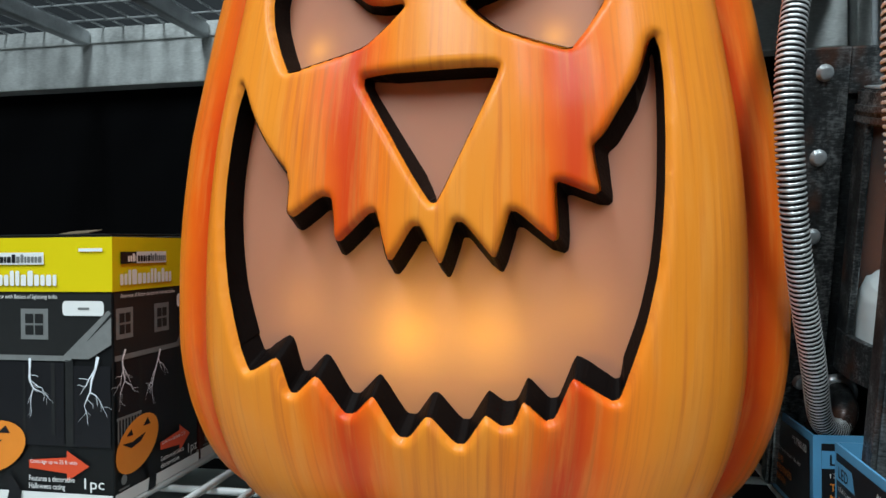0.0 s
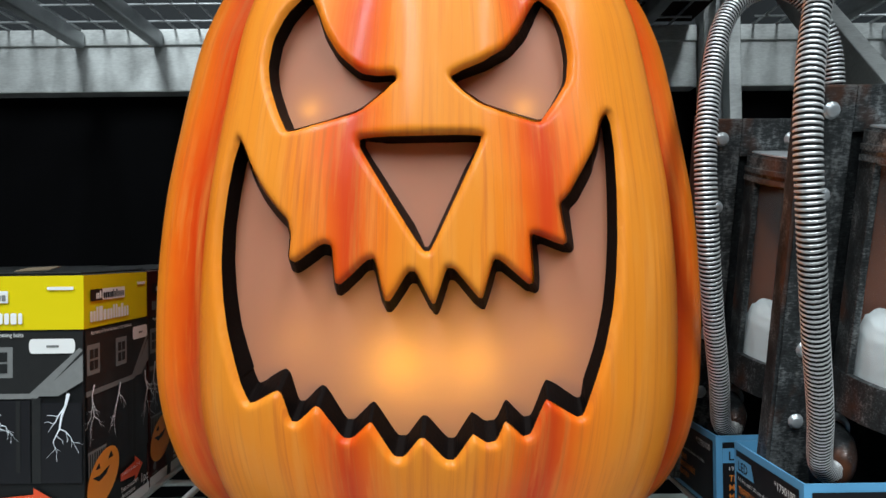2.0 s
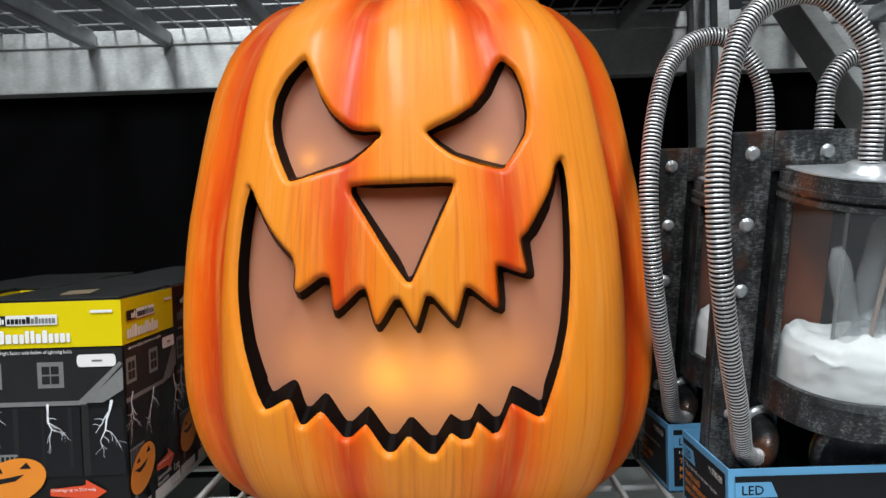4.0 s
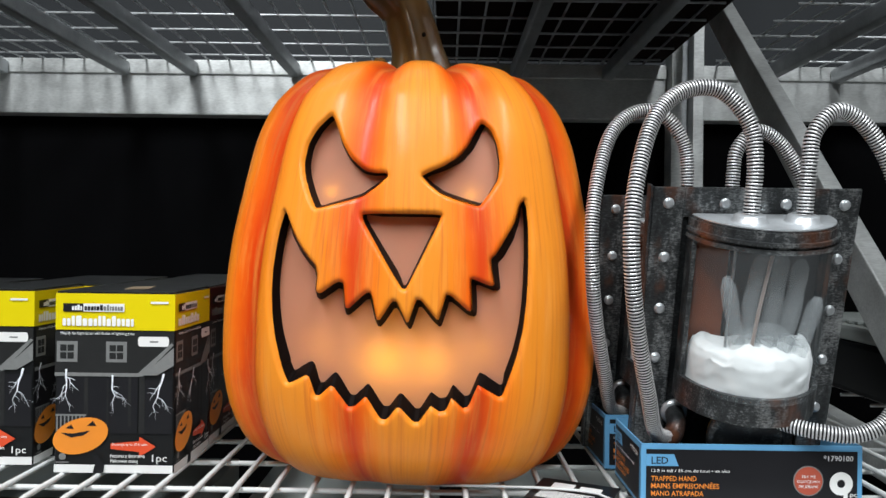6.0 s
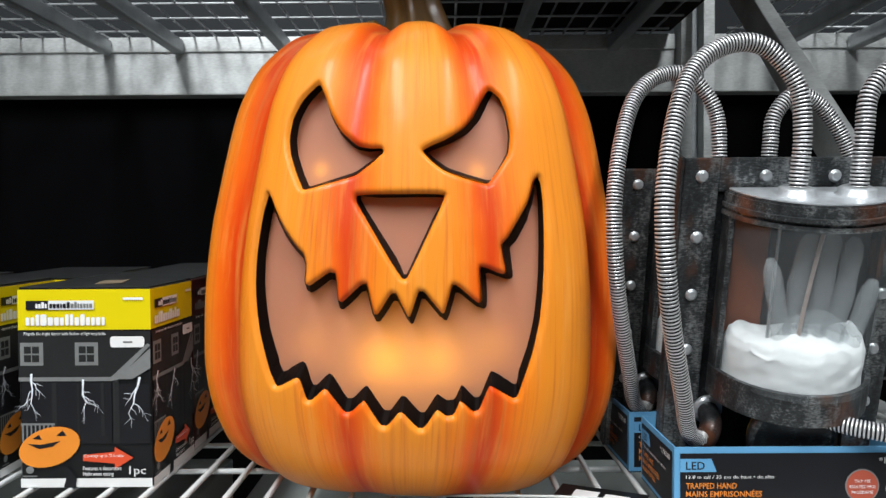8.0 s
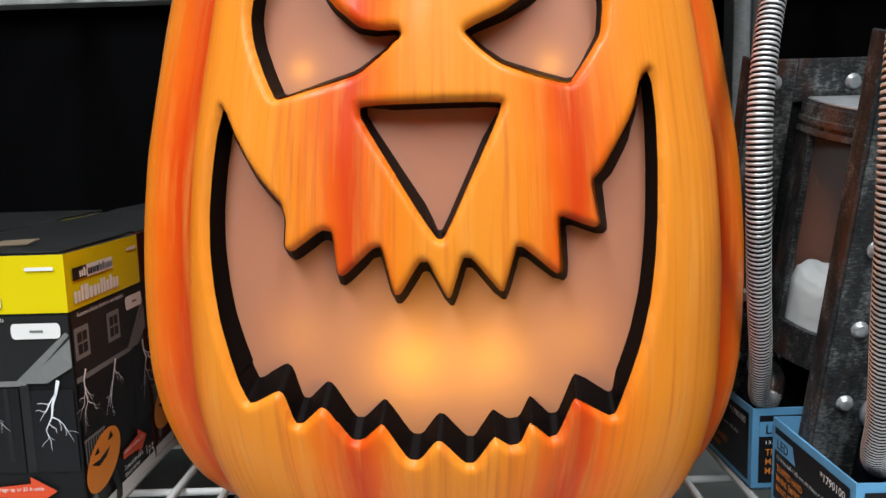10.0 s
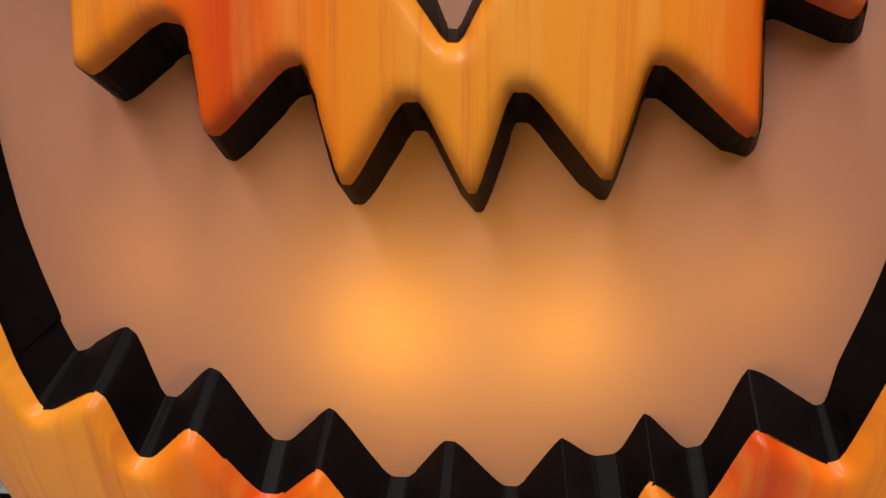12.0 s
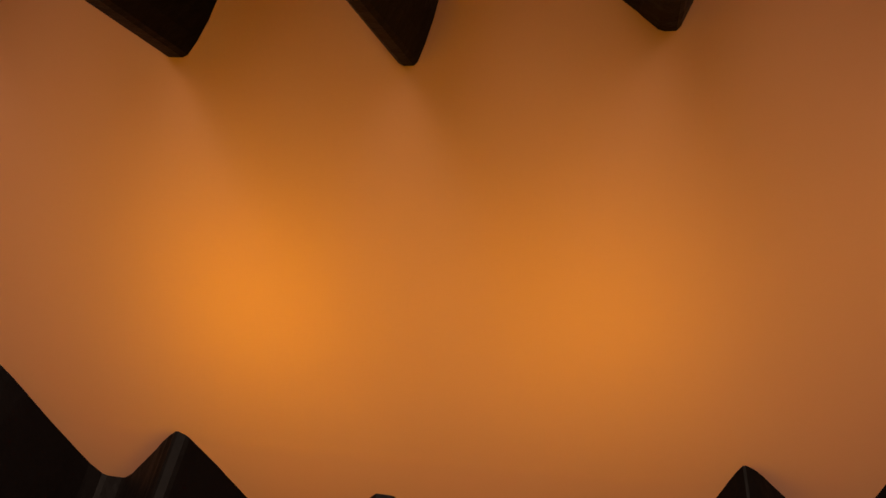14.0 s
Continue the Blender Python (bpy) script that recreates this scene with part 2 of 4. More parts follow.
def beam(name, x0, x1, y0, y1, z0, z1, label, step=0.0, mat=None):
    """A rolled steel beam with a shallow step pressed into its face."""
    bm = box_bm(x0, x1, y0, y1, z0, z1, 0.003)
    ob = part(name, bm, mat or M_STEEL)
    if step:
        part("upper_ledge", box_bm(x0, x1, y0 - 0.006, y0 - 0.0005, z1 - step, z1 - 0.002, 0.002), M_STEEL, ob)
    return tagged(ob, label, "beam")


for name, y0, y1, z0, z1, text, step, mat in (
        ("back_beam", BACK, BACK + 0.05, 0.540, 0.676, "galvanised steel beam at the back of the shelf above", 0.037, M_STEEL),
        ("front_beam", FRONT - 0.045, FRONT - 0.002, -0.095, -0.0015, "pale steel beam along the shelf front", 0.0, M_WIRE),
        ("top_front_beam", FRONT - 0.045, FRONT, 0.540, 0.676, "galvanised steel beam at the front of the shelf above", 0.0, M_STEEL)):
    beam(name, -1.60, 0.563, y0, y1, z0, z1, text, step, mat)
    beam(name, 0.645, 1.95, y0, y1, z0, z1, text + ", next bay", step, mat)


def tube(x, label="galvanised steel deck support bar", z=0.651):
    bm = box_bm(x - 0.0125, x + 0.0125, FRONT, BACK - 0.008, z - 0.018, z + 0.016, 0.006, 3)
    return tagged(part("deck_support", bm, M_STEEL_DARK), label, "support bar", "deck supports of the upper shelf")


for x in (-1.065, -0.768, -0.600, -0.350, 0.190, 0.415, 0.800, 0.975):
    tube(x)

# ---- upright frame ----
frame_x = 0.604
upright = empty("upright_frame", pose(frame_x, 0, 0), "galvanised steel upright frame with slanting braces", "rack upright")
for y in (FRONT - 0.03, BACK - 0.02):
    part("post", box_bm(-0.039, -0.013, y - 0.02, y + 0.035, -1.25, 2.2, 0.002), M_STEEL, upright)
    part("post", box_bm(0.013, 0.039, y - 0.02, y + 0.035, -1.25, 2.2, 0.002), M_STEEL, upright)
    part("post_web", box_bm(-0.013, 0.013, y + 0.02, y + 0.03, -1.25, 2.2), M_STEEL_DARK, upright)


def brace(y0, z0, y1, z1, w=0.042):
    d = Vector((0, y1 - y0, z1 - z0))
    bm = box_bm(-0.014, 0.014, 0, d.length, -w / 2, w / 2, 0.003)
    return part("brace", bm, M_STEEL, upright, m=pose(0, y0, z0, math.degrees(math.atan2(d.z, d.y))))


brace(-0.15, -0.201, 1.02, 0.934, 0.062)
brace(-0.13, -0.075, 1.02, 0.01, 0.05)


# ---- the carved pumpkin ----
PROFILE = [(0, .010), (.35, .006), (.60, 0), (.70, .003), (.80, .014), (.89, .032), (.957, .06), (.992, .09), (1, .12), (.995, .165), (.972, .21), (.946, .239), (.88, .299), (.833, .328),
           (.758, .355), (.618, .381), (.5, .390), (.38, .394), (.25, .391), (.12, .381), (0, .376)]
HALF_W, HALF_D, ROUND = 0.1835, 0.1525, 2.7
_line = smooth_line(PROFILE, 400)
_arc = np.concatenate([[0], np.cumsum(np.hypot(np.diff(_line[:, 0]) * 0.17, np.diff(_line[:, 1])))])


def skin(theta, s, lobes=True):
    """Points of the outer skin: angle from the front, and way along the profile."""
    r, z = np.interp(s, _arc, _line[:, 0]), np.interp(s, _arc, _line[:, 1])
    sn, cs = np.sin(theta), np.cos(theta)
    rho = (np.abs(sn / HALF_W) ** ROUND + np.abs(cs / HALF_D) ** ROUND) ** (-1 / ROUND)
    if lobes:
        ang = np.degrees(np.arctan2(rho * sn, rho * cs * 1.15))
        u = ((ang + 372) / 36) % 1.0
        dip = (0.5 + 0.5 * np.cos(2 * np.pi * u)) ** 2.6
        edge = 0.0035 + 0.0115 * np.clip((np.abs(ang) - 25) / 20, 0, 1)
        grow = np.clip(np.abs(z - 0.15) / 0.25, 0, 1)
        rho = rho * (1 + 0.003 - dip * (edge + 0.010 * grow ** 2) / 0.17 * np.clip(r * 1.3, 0, 1))
    p = rho * r
    zz = z - (0.010 * dip * np.clip((z - 0.36) / 0.03, 0, 1) if lobes else 0)
    return np.stack([p * sn, -p * cs, zz], -1)


def to_skin(pts):
    """(x, z) on the face to (theta, s)."""
    side = (_arc > _arc[90]) & (_arc < _arc[330])
    order = np.argsort(_line[side, 1])
    s = np.interp([p[1] for p in pts], _line[side, 1][order], _arc[side][order])
    grid = np.linspace(-1.5, 1.5, 601)
    return np.array([(np.interp(p[0], skin(grid, np.full(601, si), False)[:, 0], grid), si) for p, si in zip(pts, s)])


def chaikin(p, times):
    p = np.array(p, float)
    for _ in range(times):
        q = np.roll(p, -1, 0)
        p = np.stack([0.86 * p + 0.14 * q, 0.14 * p + 0.86 * q], 1).reshape(-1, 2)
    return p


EYE_A = [(-.070, .335), (-.064, .323), (-.059, .309), (-.051, .295), (-.039, .284), (-.029, .282), (-.019, .282), (-.017, .279), (-.026, .270), (-.039, .259), (-.055, .253), (-.070, .248), (-.078, .246), (-.084, .259),
         (-.090, .277), (-.092, .290), (-.090, .306), (-.083, .321)]
EYE_B = [(.068, .331), (.062, .321), (.055, .307), (.046, .297), (.032, .289), (.020, .284), (.013, .280), (.021, .271), (.031, .263), (.048, .257), (.068, .252), (.075, .263), (.083, .279), (.084, .294), (.081, .310), (.076, .323)]
NOSE = [(-.038, .243), (.032, .244), (.031, .239), (.004, .179), (.000, .179), (-.038, .237)]
CHEEK_A = [(-.105, .244), (-.109, .231), (-.112, .211), (-.114, .191), (-.114, .171), (-.112, .152), (-.109, .135), (-.104, .118), (-.100, .106)]
LOW_TEETH = [(-.095, .096), (-.092, .097), (-.080, .104), (-.077, .102), (-.072, .087), (-.068, .087), (-.059, .096), (-.056, .095), (-.045, .078), (-.040, .078), (-.030, .088), (-.028, .087), (-.016, .069), (-.010, .069),
             (.000, .082), (.013, .068), (.018, .068), (.028, .083), (.030, .082), (.036, .078), (.042, .079), (.047, .090), (.049, .089), (.058, .081), (.063, .082), (.071, .101), (.074, .100), (.090, .091), (.093, .092)]
CHEEK_B = [(.098, .111), (.103, .126), (.108, .148), (.110, .167), (.111, .187), (.111, .212), (.110, .237), (.108, .253), (.105, .260), (.101, .256), (.097, .239), (.091, .224), (.084, .211), (.079, .206)]
HIGH_TEETH = [(.080, .199), (.083, .185), (.081, .183), (.064, .189), (.061, .188), (.063, .163), (.061, .161), (.043, .175), (.039, .175), (.033, .154), (.031, .154), (.017, .170), (.013, .170), (.007, .151), (.005, .151),
              (-.004, .168), (-.008, .168), (-.018, .152), (-.021, .152), (-.027, .175), (-.032, .174), (-.046, .160), (-.049, .161), (-.051, .182), (-.056, .183), (-.070, .172), (-.074, .174), (-.073, .188)]
LIP_A = [(-.075, .196), (-.080, .201), (-.089, .212), (-.096, .226), (-.102, .239)]


def seated(outline):
    """The carving sits a little to one side of the shell's middle, and the teeth ride up."""
    return [(x + 0.0033 + 0.003 * (1 - (x / 0.1) ** 2) - 0.012 * x + math.copysign(0.0015, x) * (abs(x) > 0.094), z + float(np.interp(z, [0.09, 0.16, 0.25, 0.28], [-0.0003, 0.0025, 0.0015, -0.002]))) for x, z in outline]


OPENINGS = [("eye", EYE_A), ("eye", EYE_B), ("nose", NOSE), ("mouth", CHEEK_A + LOW_TEETH + CHEEK_B + HIGH_TEETH + LIP_A)]


def inside(pts, poly):
    x, y = pts[:, 0], pts[:, 1]
    r = np.zeros(len(pts), bool)
    for (x0, y0), (x1, y1) in zip(poly, np.roll(poly, -1, 0)):
        c = (y0 > y) != (y1 > y)
        r ^= c & (x < (x1 - x0) * (y - y0) / (y1 - y0 + 1e-15) + x0)
    return r


def seg_dist(pts, poly):
    best = np.full(len(pts), 9.0)
    for a, b in zip(poly, np.roll(poly, -1, 0)):
        d = b - a
        t = np.clip(((pts - a) @ d) / (d @ d + 1e-15), 0, 1)
        best = np.minimum(best, np.hypot(*(pts - a - t[:, None] * d).T))
    return best


def draft(p, amount):
    """How far each point of an opening's back edge has moved into the opening: the wall slopes, teeth and all."""
    q = np.roll(p, -1, 0) - np.roll(p, 1, 0)
    ln = np.hypot(*q.T)
    area = np.sum(p[:, 0] * np.roll(p[:, 1], -1) - np.roll(p[:, 0], -1) * p[:, 1])
    nm = np.stack([-q[:, 1], q[:, 0]], 1) * (1 if area > 0 else -1)
    arc = np.cumsum(ln) / 2
    total = arc[-1]
    out = []
    for a in arc:
        d = np.abs(arc - a)
        w = np.exp(-(np.minimum(d, total - d) / 0.022) ** 2)
        v = (nm * w[:, None]).sum(0)
        out.append(amount * v / (np.linalg.norm(v) + 0.25 * (ln * w).sum() + 1e-9) * 1.2)
    return np.array(out)


def build_pumpkin():
    from mathutils.geometry import delaunay_2d_cdt
    rim, wall, K = 0.0042, 0.0190, 0.17
    thing = empty("carved_pumpkin", PUMPKIN_POSE, "glossy orange plastic pumpkin lantern with carved grinning face", "pumpkin lantern")
    loops = [chaikin(seated(c), 2) for _, c in OPENINGS]
    flat = [to_skin(c) * (K, 1) for c in loops]
    top = _arc[-1]
    coarse = np.array([(a * K, s) for s in np.linspace(0.012, top - 0.012, 118) for a in np.linspace(-math.pi, math.pi, 190)])
    fine = np.array([(a, s) for s in np.arange(0.14, 0.56, 0.0017) for a in np.arange(-0.14, 0.14, 0.0017)])
    dist_f = np.min([seg_dist(fine, f) for f in flat], 0)
    fine = fine[(dist_f < 0.0075) & (dist_f > 0.0007)]
    dist_c = np.min([seg_dist(coarse, f) for f in flat], 0)
    coarse = coarse[dist_c > 0.0075]
    pts, edges = list(map(Vector, coarse)) + list(map(Vector, fine)), []
    for f in flat:
        k = len(pts)
        pts += [Vector(p) for p in f]
        edges += [(k + i, k + (i + 1) % len(f)) for i in range(len(f))]
    out = delaunay_2d_cdt(pts, edges, [], 0, 1e-6)
    v2 = np.array([tuple(v) for v in out[0]])
    tris = np.array([f for f in out[2] if len(f) == 3])
    mid = v2[tris].mean(1)
    keep = ~np.any([inside(mid, f) for f in flat], 0)
    tris = tris[keep]
    dist = np.min([seg_dist(v2, f) for f in flat], 0)
    p3 = skin(v2[:, 0] / K, v2[:, 1])
    e = 1e-4
    nrm = np.cross(skin(v2[:, 0] / K + e, v2[:, 1]) - p3, skin(v2[:, 0] / K, v2[:, 1] + e) - p3)
    nrm /= np.linalg.norm(nrm, axis=1)[:, None] + 1e-12
    d = np.clip(rim - dist, 0, rim)
    p3 = p3 - nrm * (rim - np.sqrt(rim ** 2 - d ** 2))[:, None]
    used = np.unique(tris)
    remap = np.full(len(v2), -1)
    remap[used] = np.arange(len(used))
    skin_ob = part("skin", mesh_of("skin", p3[used], remap[tris], True), M_PUMPKIN, thing)
    for (name, _), f in zip(OPENINGS, flat):
        outer = skin(f[:, 0] / K, f[:, 1]) + np.array([0, rim * 0.9, 0])
        inner = skin(f[:, 0] / K, f[:, 1], False) + np.array([0, wall + 0.002, 0])
        inner[:, [0, 2]] += draft(outer[:, [0, 2]], 0.0095) * (0.55, 1.1) if name == "mouth" else draft(outer[:, [0, 2]], 0.0035)
        if name == "mouth":
            inner[:, 2] += 0.0027 * np.clip((0.135 - outer[:, 2]) / 0.03, 0, 1)
            inner[:, 0] -= 0.0015 * np.sign(outer[:, 0]) * (np.abs(outer[:, 0]) > 0.097)
        n = len(f)
        faces = [(i, (i + 1) % n, n + (i + 1) % n, n + i) for i in range(n)]
        part("cut_wall", mesh_of("cut_wall", np.vstack([outer, inner]), faces), M_WALLCUT, skin_ob, "dark wall of the carved " + name)
    # diffuser sheet behind the openings
    nx, nz = 44, 60
    verts, faces = [], []
    for k in (0, 1):
        for zz in np.linspace(0.055, 0.350, nz):
            ts = to_skin([(0.0, zz)])[0][1]
            reach = 0.70 * HALF_W * np.interp(ts, _arc, _line[:, 0])
            xs = np.linspace(-reach, reach, nx)
            g = np.linspace(-1.5, 1.5, 301)
            c = skin(g, np.full(301, ts), False)
            verts += [(x, np.interp(x, c[:, 0], c[:, 1]) + wall + 0.0025 * k, zz) for x in xs]
    for i in range(nz - 1):
        for j in range(nx - 1):
            a = i * nx + j
            faces.append((a, a + 1, a + nx + 1, a + nx))
    part("diffuser", mesh_of("diffuser", verts[:nx * nz], faces, True), M_DIFFUSER, thing, "milky peach plastic sheet glowing warm")
    return thing


pumpkin = build_pumpkin()

# ---- pumpkin stem ----
stem_path = smooth_line([(0.004, 0.0, 0.372), (0.0, 0.0, 0.402), (-0.006, -0.002, 0.430), (-0.016, -0.004, 0.458), (-0.030, -0.006, 0.476), (-0.048, -0.008, 0.492)], 26)
stem_r = np.interp(np.linspace(0, 1, 26), [0, 0.12, 0.3, 0.6, 0.9, 1], [0.044, 0.033, 0.026, 0.023, 0.026, 0.024])
ribs = [1 + 0.13 * math.cos(6 * 2 * math.pi * k / 48) + 0.03 * math.sin(5 * k) for k in range(48)]


def stem_paint():
    n = Nodes("stem_paint")
    f = n.noise(28, 5, n.coords((1, 1, 0.35)))
    col = n.ramp(f, (0.3, (0.045, 0.026, 0.008)), (0.55, (0.16, 0.085, 0.02)), (0.75, (0.28, 0.17, 0.045)))
    n.bump(f, 0.4, 0.002)
    return n.put(color=col, rough=0.3, coat=0.2)


M_STEM = stem_paint()
stem = part("stem", sweep(stem_path, stem_r, 48, True, ribs), M_STEM, pumpkin, "curved ribbed brown plastic stem")
part("curl", sweep(smooth_line([(-0.026, -0.022, 0.386), (-0.038, -0.020, 0.402), (-0.044, -0.016, 0.398), (-0.040, -0.014, 0.390)], 12), 0.005, 8), M_STEM, stem)
part("screw_hole", lathe([(0.0022, 0), (0.0022, 0.002)], 10), M_BLACK, stem, m=pose(0.006, -0.028, 0.428, 90, 0, 0))

# ---- flat printing ----
M_TXT_WHITE = plain("white_ink", (0.80, 0.80, 0.78), 0.45, grain=50, vary=0.05, relief=0.0)
M_TXT_ORANGE = plain("orange_ink", (0.85, 0.27, 0.04), 0.45, grain=50, vary=0.08, relief=0.0)
M_INK_BLACK = plain("black_ink", (0.012, 0.012, 0.014), 0.4, grain=50, vary=0.2, relief=0.0)
M_INK_GREY = plain("grey_ink", (0.19, 0.195, 0.19), 0.45, grain=180, vary=0.35, relief=0.0)
M_INK_DARKGREY = plain("dark_grey_ink", (0.018, 0.0185, 0.0185), 0.45, grain=140, vary=0.4, relief=0.0)
M_INK_RED = plain("red_ink", (0.72, 0.085, 0.03), 0.4, grain=60, vary=0.12, relief=0.0)
M_INK_BRICK = plain("brick_red_ink", (0.42, 0.085, 0.05), 0.45, grain=60, vary=0.12, relief=0.0)
M_INK_ORANGE = plain("pumpkin_ink", (0.80, 0.26, 0.03), 0.4, grain=45, vary=0.2, relief=0.0)
M_INK_PALE = plain("pale_ink", (0.82, 0.86, 0.90), 0.4, grain=60, vary=0.04, relief=0.0)
M_MAROON = plain("maroon_printed_card", (0.050, 0.010, 0.008), 0.35, grain=30, vary=0.3, relief=0.05)


def print_frame(origin, yaw):
    """A sheet frame: x along the print, y up it, z out of the face."""
    return pose(*origin, 90, 0, yaw)


def decal(name, polys, mat, parent, m, lift, label=""):
    """Flat printed shapes, each a polygon of (x, y)."""
    verts, faces = [], []
    for p in polys:
        k = len(verts)
        verts += [(x, y, lift) for x, y in p]
        faces.append(tuple(range(k, k + len(p))))
    me = mesh_of(name, verts, faces)
    bm = bmesh.new()
    bm.from_mesh(me)
    bmesh.ops.triangulate(bm, faces=bm.faces)
    bm.normal_update()
    for f in bm.faces:
        if f.normal.z < 0:
            f.normal_flip()
    bm.to_mesh(me)
    bm.free()
    ob = part(name, me, mat, parent, label, m)
    return tagged(ob, kind="stuff") if len(polys) > 4 else ob


def rect(x0, x1, y0, y1):
    return [(x0, y0), (x1, y0), (x1, y1), (x0, y1)]


def round_rect(x0, x1, y0, y1, r, n=5):
    out = []
    for cx, cy, a0 in ((x1 - r, y1 - r, 0), (x0 + r, y1 - r, 90), (x0 + r, y0 + r, 180), (x1 - r, y0 + r, 270)):
        out += [(cx + r * math.cos(radians(a0 + 90 * i / n)), cy + r * math.sin(radians(a0 + 90 * i / n))) for i in range(n + 1)]
    return out


def disc(cx, cy, rx, ry=None, n=28, turn=0.0):
    ry = ry or rx
    c, q = math.cos(radians(turn)), math.sin(radians(turn))
    return [(cx + rx * math.cos(w) * c - ry * math.sin(w) * q, cy + rx * math.cos(w) * q + ry * math.sin(w) * c) for w in (2 * math.pi * i / n for i in range(n))]


def letters(text, x, y, height, mat, parent, m, lift, width=None, align="LEFT", bold=0.0):
    """Words in the built-in font as a flat mesh; width squeezes them to fit."""
    cu = bpy.data.curves.new("words", "FONT")
    cu.body, cu.size, cu.align_x, cu.resolution_u, cu.offset = text, height * 1.38, align, 2, bold
    tmp = new("words", cu)
    me = bpy.data.meshes.new_from_object(tmp.evaluated_get(bpy.context.evaluated_depsgraph_get()))
    bpy.data.objects.remove(tmp)
    bpy.data.curves.remove(cu)
    xs = [v.co.x for v in me.vertices]
    k = width / (max(xs) - min(xs)) if width else 1.0
    off = min(xs) if width else 0.0
    for v in me.vertices:
        v.co = Vector((x + (v.co.x - off) * k, y + v.co.y, lift))
    return part("lettering", me, mat, parent, m=m)


def word_bars(x0, x1, y0, y1, mat, parent, m, lift, seed, label=""):
    """Lettering drawn as plain bars."""
    rnd = random.Random(seed)
    polys, x, h = [], x0, y1 - y0
    while x < x1 - h * 0.12:
        w = h * rnd.uniform(0.30, 0.55)
        t = y1 if rnd.random() < 0.35 else y0 + 0.74 * h
        polys.append(round_rect(x, min(x + w, x1), y0, t, h * 0.1, 2))
        x += w + h * 0.10
    return decal("print_strip", polys, mat, parent, m, lift, label)


def bolt_shape(x, y, s, seed):
    """A branching flash of lightning, as thin tapered strokes."""
    rnd = random.Random(seed)
    polys = []

    def stroke(x, y, ang, ln, w, depth):
        for i in range(3):
            a = ang + rnd.uniform(-0.5, 0.5)
            x1, y1 = x + math.sin(a) * ln / 3, y - math.cos(a) * ln / 3
            w1 = w * 0.78
            nx, ny = math.cos(a), math.sin(a)
            polys.append([(x - nx * w, y - ny * w), (x1 - nx * w1, y1 - ny * w1), (x1 + nx * w1, y1 + ny * w1), (x + nx * w, y + ny * w)])
            x, y, w = x1, y1, w1
            if depth and rnd.random() < 0.85:
                stroke(x, y, ang + rnd.choice((-1, 1)) * rnd.uniform(0.5, 0.9), ln * 0.55, w * 0.7, depth - 1)
        if depth:
            stroke(x, y, ang + rnd.uniform(-0.3, 0.3), ln * 0.6, w * 0.8, depth - 1)

    stroke(x, y, 0.0, s * 0.62, s * 0.030, 2)
    return polys


